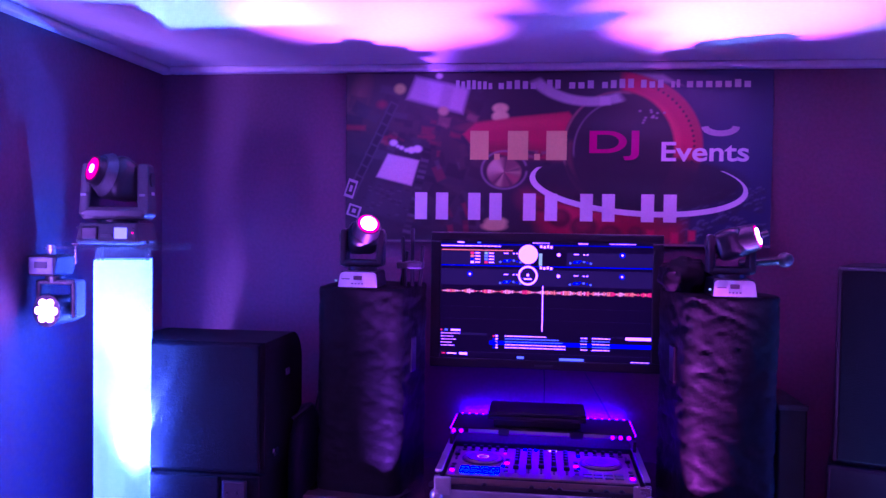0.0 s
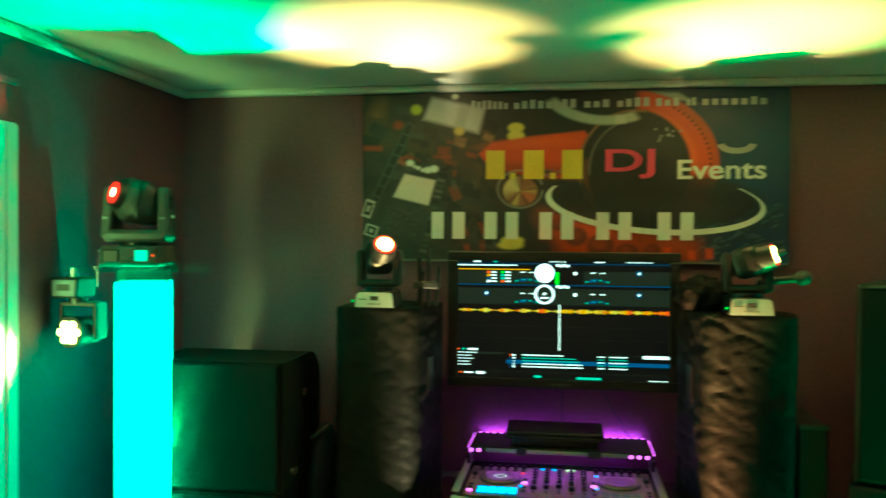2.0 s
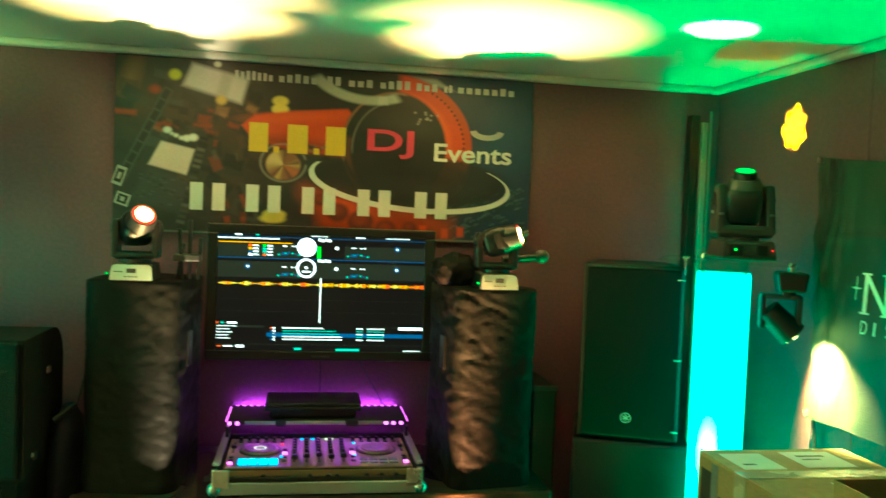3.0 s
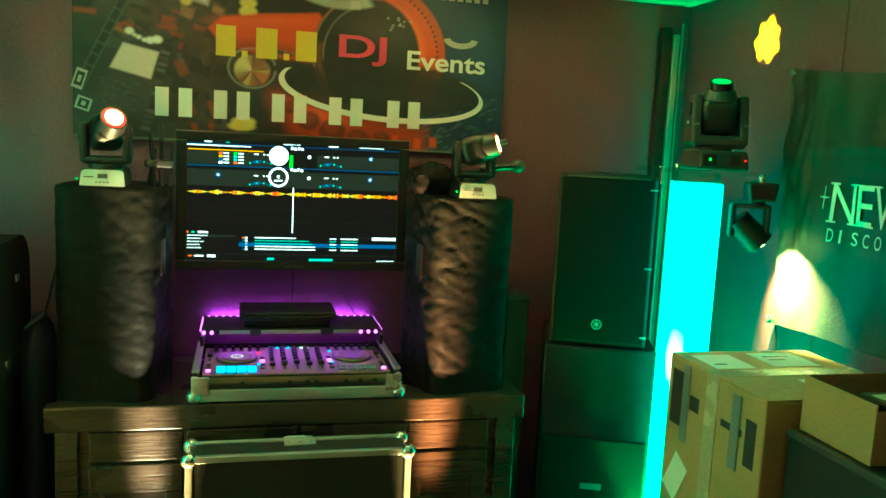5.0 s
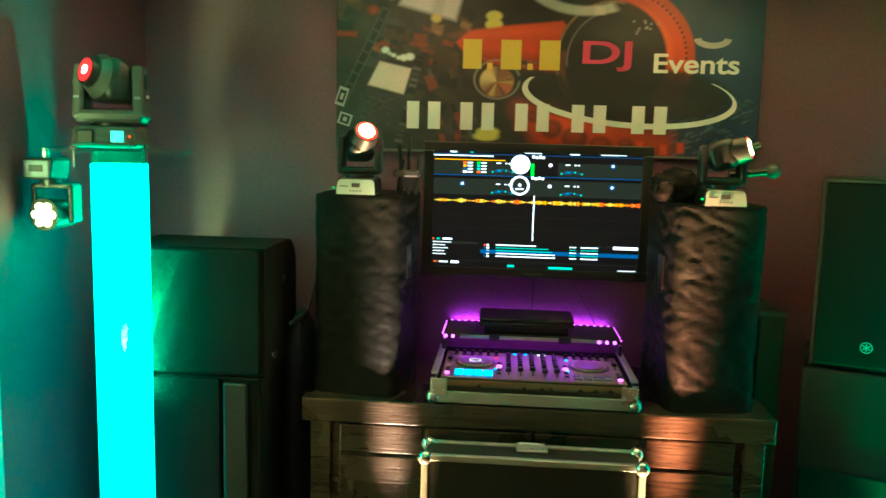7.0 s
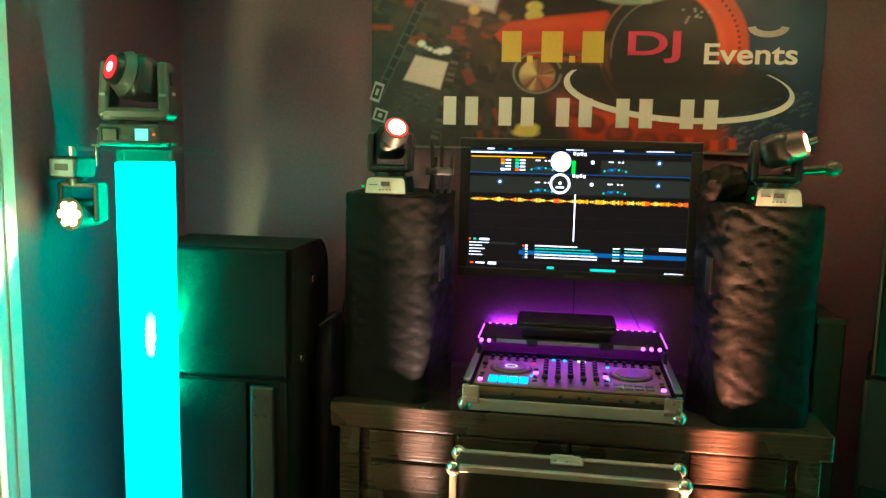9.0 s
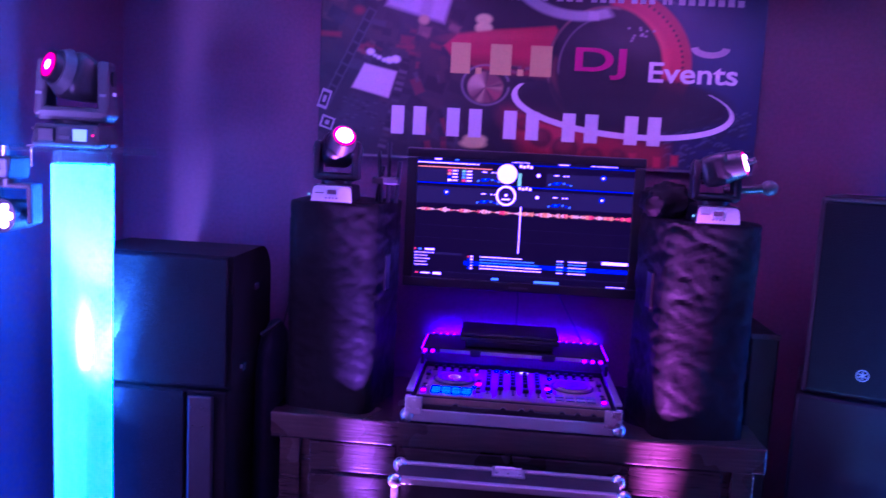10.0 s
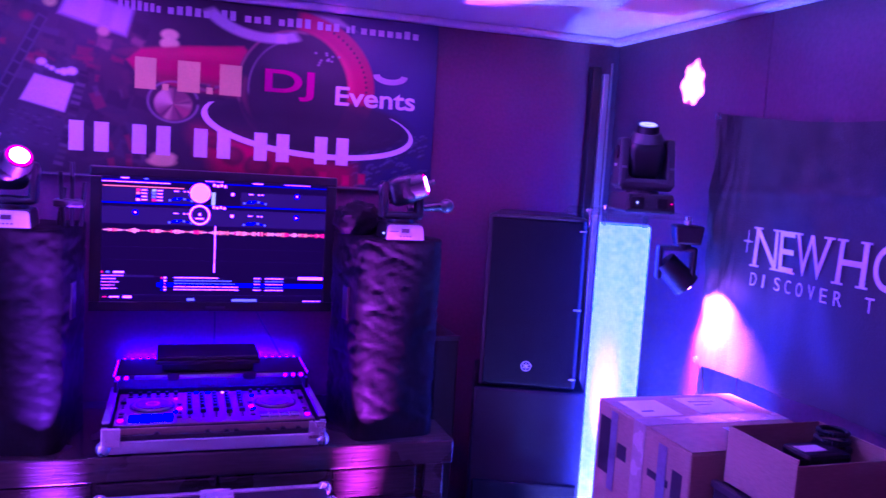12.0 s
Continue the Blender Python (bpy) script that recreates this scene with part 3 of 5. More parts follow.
def ui_text(material, x0, y, x1, h=1.0):
    """One line of unreadable writing: short bars with gaps."""
    bm = bmesh.new()
    k, x = 0.798 / 375, x0
    while x < x1:
        step = r.uniform(2, 7)
        e = min(x + step, x1)
        box(bm, -0.399 + x * k, -0.399 + e * k, 0.0043, 0.0056, 0.486 - (y + h) * 0.450 / 212, 0.486 - y * 0.450 / 212)
        x = e + r.uniform(0.6, 1.4)
    tagged(part("text_line", bm, material, tv), kind="stuff")


r = random.Random(7)
ui(S_WHITE, 30, 1, 42, 3), ui_text(S_WHITE, 165, 1, 195), ui_text(S_WHITE, 300, 1, 345), ui(S_CYAN, 66, 1, 72, 3), ui(S_WHITE, 245, 1, 262, 2.5)
ui_text(S_WHITE, 1, 7.5, 108, 1.7), ui(S_BLUE, 0, 5, 375, 5.8), ui(S_BLUE, 0, 43, 375, 44.2), ui(S_ORANGE, 2, 15, 130, 16.5), ui(S_GREY, 0, 50, 375, 79)
ui(S_GREY, 0, 18, 150, 42), ui(S_GREY, 225, 18, 375, 42)
for row, (a, b) in enumerate(((S_RED, S_GREEN), (S_ORANGE, S_CYAN), (S_BLUE, S_CYAN), (S_WHITE, S_RED))):
    y = 19 + row * 5.5
    ui(a, 54, y, 60, y + 4), ui(S_WHITE, 62, y + 1, 71, y + 3), ui(b, 79, y, 85, y + 4), ui(S_WHITE, 87, y + 1, 96, y + 3)
ui_ring(S_WHITE, 157, 22, 17, 0), ui_ring(S_WHITE, 157, 60, 17.5, 14), ui_ring(S_WHITE, 157, 59, 2.5, 0)
ui(S_WHITE, 150, 65, 164, 67.5), ui(S_GREEN, 176, 20, 182, 42)
for y in (22, 60):
    ui_ring(S_WHITE, 211, y, 3, 0)
    for x in (118, 242):
        for i in range(7):
            ui(S_BLUE if i % 2 else S_CYAN, x - 12 + i * 6, y + 9 + 4 * abs(i - 3) / 3, x - 9 + i * 6, y + 12 + 4 * abs(i - 3) / 3)
        ui(S_WHITE, x - 4, y - 2, x + 4, y - 0.5), ui(S_WHITE, x + 12, y - 2, x + 15, y), ui(S_WHITE, x + 18, y - 2, x + 21, y)
        ui(S_BLUE, x - 4, y + 10, x + 6, y + 15)
    for x in (322, 53):
        if y == 60 or x == 322:
            ui_ring(S_BLUE, x, y - 1, 5, 0), ui_ring(S_WHITE, x, y - 1, 2, 0), ui(S_GREY, x - 3, y + 8, x + 3, y + 11)
    for i in range(4):
        ui(S_WHITE, 178 + i * 6, y - 17 + (i % 2) * 1.5, 182 + i * 6, y - 12 + (i % 2))
for i in range(120):
    x = 2 + i * 3.1
    big = (0.8 + 3.2 * abs(math.sin(i * 0.29)) ** 2) * r.uniform(0.5, 1.1) if i < 62 else r.uniform(0.8, 4)
    ui(r.choice((S_ORANGE, S_YELLOW, S_ORANGE, S_YELLOW, S_RED)), x, 90 - big, x + 2.2, 90 + big, WAVE)
ui(S_WHITE, 183, 78, 184.6, 160)
for y in (118, 140):
    ui(S_GREY, 0, y, 375, y + 0.5)
ui(S_RED, 1, 160, 4, 163), ui(S_CYAN, 9, 160, 14, 163), ui(S_WHITE, 20, 160, 37, 163), ui(S_GREY, 0, 166, 85, 170)
for i in range(5):
    ui_text(S_WHITE, 2, 167 + i * 5.5, r.uniform(22, 38))
ui(S_BLUE, 90, 179, 375, 186)
for i in range(5):
    y = 169 + i * 5.2
    ui_text(S_CYAN if i in (1, 2) else S_WHITE, 118, y, 118 + r.uniform(70, 110), 1.6)
    ui_text(S_CYAN if i % 2 else S_WHITE, 252, y, 264, 1.5), ui_text(S_CYAN if i % 2 else S_WHITE, 272, y, 303, 1.5)
    ui(S_WHITE, 101, y, 105, y + 2.5), ui(S_RED if i == 0 else S_BLUE, 96, y, 99, y + 3)
ui(S_WHITE, 330, 166, 374, 171)
for x in (268, 284, 300, 316):
    ui(S_GREY, x, 166, x + 10, 168.5)
ui(S_GREY, 0, 200, 375, 201), ui(S_WHITE, 36, 202, 50, 206), ui(S_RED, 4, 203, 10, 205), ui(S_WHITE, 14, 203, 30, 205), ui(S_CYAN, 140, 206, 152, 210), ui(S_CYAN, 215, 207, 258, 211), ui_text(S_WHITE, 340, 209.5, 372)
for material, bm in WAVE.items():
    tagged(part("waveform", bm, material, tv), kind="stuff")

# ---- sideboard ----
sb = thing("sideboard", (0.756, 2.573, 0), "dark stained oak sideboard with drawers and panelled doors", "sideboard")
W = 0.80
bpart("top", (-W, W, 0, 0.60, 0.716, 0.80), OAK, sb, 0.006)
bpart("body", (-W + 0.03, W - 0.03, 0.035, 0.59, 0.08, 0.716), OAK, sb, 0.003)
for i in range(4):
    x0 = -0.745 + i * 0.374
    bpart("drawer", (x0 + 0.075 if i == 0 else x0, x0 + 0.366 - (0.07 if i == 3 else 0), 0.018, 0.05, 0.606, 0.706), OAK, sb, 0.005, "oak drawer front with bold grain")
for i in range(4):
    x0 = -0.745 + i * 0.374
    door = bpart("door", (x0 + 0.075 if i == 0 else x0, x0 + 0.366 - (0.07 if i == 3 else 0), 0.028, 0.06, 0.10, 0.598), OAK, sb, 0.003)
    a, b = (x0 + 0.075 if i == 0 else x0), x0 + 0.366 - (0.07 if i == 3 else 0)
    for dims in ((a, b, 0.012, 0.03, 0.50, 0.596), (a, b, 0.012, 0.03, 0.102, 0.19), (a, a + 0.055, 0.013, 0.03, 0.19, 0.50), (b - 0.055, b, 0.013, 0.03, 0.19, 0.50)):
        bpart("rail", dims, OAK, door, 0.004)
for x in (-W + 0.03, W - 0.10):
    bpart("post", (x, x + 0.07, 0.010, 0.06, 0.0, 0.716), OAK, sb, 0.004)

# ---- covered loudspeakers on the sideboard ----


def covered_speaker(name, m, seed, label):
    t = thing(name, m, label, "loudspeaker", "covered loudspeakers")
    w, d, rad, tall = 0.155, 0.36, 0.055, 0.70
    bm = bmesh.new()
    outline = []
    for cx, cy, a0 in ((w - rad, rad, -90), (w - rad, d - rad, 0), (-w + rad, d - rad, 90), (-w + rad, rad, 180)):
        outline += [(cx + rad * math.cos(radians(a0 + 10 * i)), cy + rad * math.sin(radians(a0 + 10 * i))) for i in range(10)]
    ring = []
    for i, (x, y) in enumerate(outline):
        x1, y1 = outline[(i + 1) % len(outline)]
        n = max(1, round(math.hypot(x1 - x, y1 - y) / 0.009))
        ring += [(x + (x1 - x) * k / n, y + (y1 - y) * k / n) for k in range(n)]
    levels = [(tall * k / 76, 1.0) for k in range(76)] + [(tall - 0.003, 0.99), (tall, 0.96), (tall + 0.002, 0.8), (tall + 0.002, 0.4), (tall + 0.002, 0.02)]
    rows = [[bm.verts.new((x * f, d / 2 + (y - d / 2) * f, z)) for x, y in ring] for z, f in levels]
    for p, q in zip(rows, rows[1:]):
        for i in range(len(ring)):
            bm.faces.new((p[i], p[(i + 1) % len(ring)], q[(i + 1) % len(ring)], q[i]))
    bm.faces.new(rows[-1])
    bm.normal_update()
    for v in bm.verts:
        p = Vector((v.co.x * 6 + seed, v.co.y * 6, v.co.z * 7))
        k = noise.noise(p) * 0.006 + noise.noise(p * 2.3) * 0.0025 + noise.noise(p * 6.5) * 0.0012
        for scale, deep in ((1.0, 0.007), (2.1, 0.006), (4.2, 0.0025)):
            q = Vector((p.x * 0.8 * scale + p.z * 0.4, p.y, p.z * 1.5 * scale + p.x * 0.5))
            k -= deep * (1 - min(1, 3.5 * abs(noise.noise(q)))) ** 2
        v.co += v.normal * k * (0.45 if seed == 0 else 0.68) * min(1, v.co.z * 12)
    part("cover", bm, COVER, t, smooth=True)
    bpart("handle_slot", (w - 0.004 if seed < 5 else -w - 0.004, w + 0.004 if seed < 5 else -w + 0.004, 0.13, 0.18, 0.40, 0.52), BLACK, t, 0.003, "black handle recess")
    return t


covered_speaker("covered_loudspeaker", pose(0.121, 2.625, 0.80, 0, 0, -8), 0, "loudspeaker in a wrinkled black cloth cover on the sideboard")
covered_speaker("covered_loudspeaker", pose(1.356, 2.615, 0.80, 0, 0, 9), 9, "loudspeaker in a wrinkled black cloth cover beside a microphone")

# ---- small moving heads ----


def mini_head(x, y, z, aim, lens, label):
    t = thing("stage_light", (x, y, z), label, "stage light", "small moving heads")
    bm = bmesh.new()
    box(bm, -0.068, 0.068, 0, 0.15, 0, 0.055, 0.008, 3)
    for v in bm.verts:
        if v.co.z > 0.03:
            v.co.x *= 0.93
            v.co.y = 0.012 + v.co.y * 0.92
    b = part("base", bm, BLACK, t)
    # pale front plate with rounded upper corners
    edge = [(-0.066, 0.003), (0.066, 0.003)] + [(0.048 + 0.014 * math.cos(a), 0.038 + 0.014 * math.sin(a)) for a in (0.0, 0.4, 0.8, 1.2, 1.57)]
    edge += [(-p, q) for p, q in reversed(edge[2:])]
    bm = bmesh.new()
    sheets = [[bm.verts.new((p, y0 + 0.2 * max(0, q - 0.01), q)) for p, q in edge] for y0 in (-0.005, 0.001)]
    bm.faces.new(sheets[0]), bm.faces.new(sheets[1][::-1])
    for k in range(len(edge)):
        n = (k + 1) % len(edge)
        bm.faces.new((sheets[0][k], sheets[1][k], sheets[1][n], sheets[0][n]))
    panel = part("front_panel", bm, WHITE, b, "white control panel")
    bpart("display", (-0.014, 0.014, -0.003, 0.004, 0.026, 0.040), INK, panel, 0.001)
    for i in range(4):
        bpart("button", (-0.02 + i * 0.011, -0.014 + i * 0.011, -0.006, 0.0, 0.012, 0.016), GREY, panel, 0)
    bpart("name_bar", (-0.054, -0.026, -0.0035, 0.0, 0.028, 0.031), GREY, panel, 0)
    tpart("turntable", (0, 0.075, 0.055), (0, 0.075, 0.068), 0.05, BLACK, t)
    yoke = bpart("yoke", (-0.066, 0.066, 0.042, 0.108, 0.066, 0.092), BLACK, t, 0.010)
    for s in (-1, 1):
        bm = bmesh.new()
        box(bm, s * 0.063 - 0.012, s * 0.063 + 0.012, 0.042, 0.108, 0.070, 0.196, 0.010, 3)
        for v in bm.verts:
            if v.co.z > 0.14:
                v.co.y = 0.075 + (v.co.y - 0.075) * 0.68
        part("arm", bm, BLACK, yoke)
        tpart("pivot_cap", (s * 0.074, 0.075, 0.165), (s * 0.079, 0.075, 0.165), 0.019, GREY, yoke)
    bm = bmesh.new()
    box(bm, -0.050, 0.050, -0.050, 0.050, -0.050, 0.045, 0.028, 4)
    head = part("head", bm, BLACK, t, smooth=True)
    head.matrix_local = Matrix.Translation((0, 0.075, 0.165)) @ look((0, 0, 0), aim)
    tpart("lens_ring", (0, 0, -0.035), (0, 0, -0.085), 0.048, BLACK, head, 0.042)
    tpart("lens_rim", (0, 0, -0.084), (0, 0, -0.0865), 0.036, G_RED, head, label="thin red glowing rim")
    tpart("lens", (0, 0, -0.086), (0, 0, -0.090), 0.027, lens, head)
    for i in range(5):
        bpart("cooling_fin", (-0.036, 0.036, -0.034 + i * 0.016, -0.028 + i * 0.016, 0.040, 0.050), BLACK, head, 0.002)
    bpart("indicator", (-0.078, -0.072, 0.0, 0.006, 0.02, 0.026), G_GREEN, t, 0)
    return t


mini_head(0.131, 2.60, 1.50, (0.42, -0.8, 0.62), G_WARM, "small black moving head light with white panel and glowing lens")
mini_right = mini_head(1.341, 2.59, 1.50, (1, -0.42, 0.36), G_WARM, "small black moving head light with white panel, turned sideways")
lamp_at = Vector((1.428, 2.63, 1.696))
way = (Vector((2.44, 2.63, 2.12)) - lamp_at).normalized()
bm = bmesh.new()
ring = []
for k in range(56):
    a = 2 * math.pi * k / 56
    hole = 0.00074 * (1 + 0.13 * math.cos(7 * a) + 0.06 * math.cos(3 * a + 1))
    ring.append([bm.verts.new((q * math.cos(a), q * math.sin(a), 0)) for q in (hole, 0.0085)])
for k in range(56):
    p, q = ring[k], ring[(k + 1) % 56]
    bm.faces.new((p[0], p[1], q[1], q[0]))
gobo = part("gobo_plate", bm, BLACK, mini_right, "tiny scalloped gobo plate")
gobo.matrix_local = Matrix.Translation(lamp_at + way * 0.012 - mini_right.location) @ way.to_track_quat("Z", "Y").to_matrix().to_4x4()
# added open tube that hides the bright spot on the gobo plate
bm = bmesh.new()
bmesh.ops.create_cone(bm, cap_ends=False, segments=20, radius1=0.0095, radius2=0.009, depth=0.026)
shield = part("glare_shield", bm, BLACK, mini_right)
shield.matrix_local = Matrix.Translation(lamp_at + way * 0.006 - mini_right.location) @ way.to_track_quat("Z", "Y").to_matrix().to_4x4()

# things behind the small lights
st = thing("folded_stand", (0.27, 2.72, 1.50), "folded black metal tripod stand lying upright behind the light", "stand")
for i, (dx, dy, h) in enumerate(((0, 0, 0.17), (0.022, 0.02, 0.2), (0.05, 0.01, 0.14), (-0.02, 0.04, 0.12))):
    tpart("leg", (dx, dy, 0), (dx + 0.01 * (i - 1), dy, h), 0.007, BLACK, st)
bpart("collar", (-0.03, 0.06, -0.01, 0.05, 0.06, 0.085), GREY, st, 0.006)
mc = thing("microphone", (1.36, 2.76, 1.50), "black microphone lying on its stand arm behind the light", "microphone")
tpart("arm", (0.0, 0, 0.0), (0.06, 0.0, 0.09), 0.006, BLACK, mc)
tpart("body", (0.03, 0, 0.098), (0.155, -0.005, 0.112), 0.011, BLACK, mc, 0.014)
bm = bmesh.new()
ball(bm, (0.175, -0.006, 0.114), 0.025, (1.1, 1, 1))
part("grille", bm, GREY, mc, smooth=True)
bg = thing("cable_bag", (1.22, 2.78, 1.50), "crumpled black cloth bag on top of the covered loudspeaker", "bag")
bm = bmesh.new()
bmesh.ops.create_icosphere(bm, subdivisions=4, radius=1)
for v in bm.verts:
    k = 1 + 0.22 * noise.noise(v.co * 2.2) + 0.1 * noise.noise(v.co * 5)
    v.co = (v.co.x * 0.085 * k, v.co.y * 0.07 * k, max(0, 0.05 + v.co.z * 0.065 * k))
part("cloth", bm, COVER, bg, smooth=True)

# ---- flight case, controller, laptop ----
fc = thing("flight_case", (0.749, 2.571, 0.80), "open flight case tray with aluminium edges on the sideboard", "flight case")
CW = 0.348
bpart("bottom", (-CW + 0.01, CW - 0.01, 0.01, 0.40, 0.012, 0.03), LAMINATE, fc)
bpart("front_wall", (-CW + 0.012, CW - 0.012, 0.010, 0.020, 0.03, 0.062), LAMINATE, fc)
for s in (-1, 1):
    bpart("side_wall", (s * (CW - 0.012) - 0.005, s * (CW - 0.012) + 0.005, 0.02, 0.40, 0.03, 0.10), LAMINATE, fc)
    bpart("edge_profile", (s * (CW - 0.012) - 0.012, s * (CW - 0.012) + 0.012, 0.02, 0.41, 0.098, 0.108), ALU, fc, 0.003)
    bpart("edge_profile", (s * (CW - 0.009) - 0.010, s * (CW - 0.009) + 0.010, 0.002, 0.02, 0.02, 0.09), ALU, fc, 0.003)
bpart("back_wall", (-CW + 0.012, CW - 0.012, 0.40, 0.41, 0.03, 0.10), LAMINATE, fc)
bpart("edge_profile", (-CW + 0.01, CW - 0.01, 0.0, 0.022, 0.006, 0.046), ALU, fc, 0.003)
for s in (-1, 1):
    for y in (0.012, 0.40):
        bm = bmesh.new()
        ball(bm, (s * (CW - 0.008), y, 0.024), 0.024)
        part("ball_corner", bm, STEEL, fc, "chromed ball corner", True)
    bpart("latch_plate", (s * (CW - 0.028) - 0.028, s * (CW - 0.028) + 0.028, -0.006, 0.002, 0.03, 0.092), STEEL, fc, 0.004)
    for k in range(3):
        tpart("rivet", (s * (CW - 0.028) + (k - 1) * 0.016, -0.006, 0.048 + 0.028 * (k % 2)), (s * (CW - 0.028) + (k - 1) * 0.016, -0.012, 0.048 + 0.028 * (k % 2)), 0.0065, STEEL, fc, sides=10)
    tpart("foot", (s * 0.30, 0.05, 0.0), (s * 0.30, 0.05, 0.013), 0.015, BLACK, fc)
    tpart("foot", (s * 0.30, 0.36, 0.0), (s * 0.30, 0.36, 0.013), 0.015, BLACK, fc)
    bpart("shelf_runner", (s * 0.33 - 0.006, s * 0.33 + 0.006, 0.33, 0.60, 0.108, 0.146), BLACK, fc)
shelf = bpart("sliding_shelf", (-0.335, 0.335, 0.362, 0.60, 0.146, 0.163), LAMINATE, fc, 0.003, "black sliding laptop shelf with purple light strip")
for x0, x1 in ((-0.27, -0.16), (-0.12, 0.10), (0.15, 0.27)):
    bpart("edge_trim", (x0, x1, 0.357, 0.362, 0.146, 0.160), ALU, shelf, 0.001)
for x0, x1 in ((-0.16, -0.12), (0.10, 0.15)):
    bpart("strap", (x0 + 0.003, x1 - 0.003, 0.352, 0.362, 0.140, 0.168), BLACK, shelf, 0.002)
for x in (-0.325, -0.297, 0.254, 0.283, 0.312):
    tpart("led", (x, 0.361, 0.152), (x, 0.355, 0.152), 0.0062, G_LENS, shelf, sides=12)
for s in (-1, 1):
    for k in range(7):
        tpart("led", (s * 0.336, 0.385 + k * 0.034, 0.155), (s * 0.340, 0.385 + k * 0.034, 0.155), 0.0035, G_LENS, shelf, sides=10)
for k in range(24):
    x = -0.315 + k * 0.63 / 23
    bpart("led", (x - 0.004, x + 0.004, 0.584, 0.592, 0.1635, 0.165), G_LENS, shelf, 0)
bpart("light_strip", (-0.31, 0.31, 0.601, 0.604, 0.148, 0.161), G_PURPLE, shelf, 0, "purple light strip")
bpart("light_strip", (-0.27, 0.27, 0.40, 0.4015, 0.1435, 0.1455), G_PURPLE, shelf, 0, "purple light strip")

dj = thing("dj_controller", (0.749, 2.598, 0.83), "gold mixing controller with two jog wheels, in the flight case", "mixer")
bpart("body", (-0.318, 0.318, 0.002, 0.36, 0.0, 0.055), BLACK, dj, 0.004)
bpart("front_strip", (-0.316, 0.316, -0.001, 0.003, 0.006, 0.05), GOLD, dj, 0.001)
bpart("top_plate", (-0.316, 0.316, 0.004, 0.35, 0.055, 0.059), GOLD, dj, 0.001, "brushed gold top plate")
for x in (-0.245, -0.09, -0.03, 0.0, 0.10, 0.15, 0.20):
    tpart("front_knob", (x + 0.06, -0.001, 0.028), (x + 0.06, -0.016, 0.028), 0.0105, BLACK, dj, sides=12)
for s in (-1, 1):
    jog = tpart("jog_wheel", (s * 0.205, 0.20, 0.059), (s * 0.205, 0.20, 0.066), 0.068, GOLD, dj, 0.064)
    tpart("jog_top", (s * 0.205, 0.20, 0.066), (s * 0.205, 0.20, 0.068), 0.055, JOG, jog, label="gold jog wheel top")
    bm = bmesh.new()
    for i in range(24):
        a, b = 2 * math.pi * i / 24, 2 * math.pi * (i + 1) / 24
        q = [Vector((s * 0.205 + rr * math.cos(w), 0.20 + rr * math.sin(w), 0.0686)) for w, rr in ((a, 0.021), (b, 0.021), (b, 0.018), (a, 0.018))]
        bm.faces.new([bm.verts.new(p) for p in q])
    part("jog_ring", bm, G_WHITE if s < 0 else GREY, jog)
    tpart("jog_rim", (s * 0.205, 0.20, 0.0592), (s * 0.205, 0.20, 0.062), 0.074, BLACK, jog)
    for k in range(6):
        x = s * 0.205 - 0.075 + k * 0.03
        bpart("button", (x - 0.008, x + 0.008, 0.298, 0.308, 0.059, 0.063), (BLACK, GREY)[k % 2], dj, 0.001)
        tpart("knob", (x, 0.33, 0.059), (x, 0.33, 0.071), 0.007, BLACK, dj, sides=10)
    for k in range(4):
        bpart("button", (s * 0.118 - 0.008, s * 0.118 + 0.008, 0.06 + k * 0.045, 0.075 + k * 0.045, 0.059, 0.063), (GREY, BLACK, G_LENS, BLACK)[k], dj, 0.001)
    for r_ in range(2):
        for k in range(4):
            x = s * 0.205 - 0.066 + k * 0.034
            bpart("pad", (x, x + 0.029, 0.035 + r_ * 0.032, 0.060 + r_ * 0.032, 0.059, 0.064), G_BLUE if s < 0 else TAPE_GREY, dj, 0.002)
    for k in range(3):
        tpart("play_button", (s * 0.298, 0.05 + k * 0.035, 0.059), (s * 0.298, 0.05 + k * 0.035, 0.063), 0.008, (G_LENS, BLACK, GREY)[k], dj, sides=14)
    bpart("pitch_fader", (s * 0.298 - 0.004, s * 0.298 + 0.004, 0.18, 0.30, 0.059, 0.061), BLACK, dj, 0)
    bpart("fader_cap", (s * 0.298 - 0.009, s * 0.298 + 0.009, 0.22, 0.24, 0.061, 0.071), BLACK, dj, 0.002)
for i in range(5):
    x = -0.085 + i * 0.0425
    bpart("channel_fader", (x - 0.003, x + 0.003, 0.06, 0.14, 0.059, 0.061), BLACK, dj, 0)
    bpart("fader_cap", (x - 0.010, x + 0.010, 0.085 + 0.012 * (i % 3), 0.107 + 0.012 * (i % 3), 0.061, 0.075), BLACK, dj, 0.003)
    for k in range(5):
        tpart("knob", (x, 0.165 + k * 0.034, 0.059), (x, 0.165 + k * 0.034, 0.074), 0.009, BLACK, dj, 0.008, sides=12)
for x, y, m in ((-0.13, 0.27, G_RED), (-0.13, 0.12, G_BLUE), (0.125, 0.13, G_BLUE), (-0.02, 0.335, G_BLUE), (0.03, 0.335, G_WHITE), (0.05, 0.335, G_WHITE), (-0.06, 0.335, G_BLUE), (0.13, 0.28, G_BLUE)):
    bpart("indicator", (x - 0.005, x + 0.005, y - 0.004, y + 0.004, 0.059, 0.063), m, dj, 0.001)

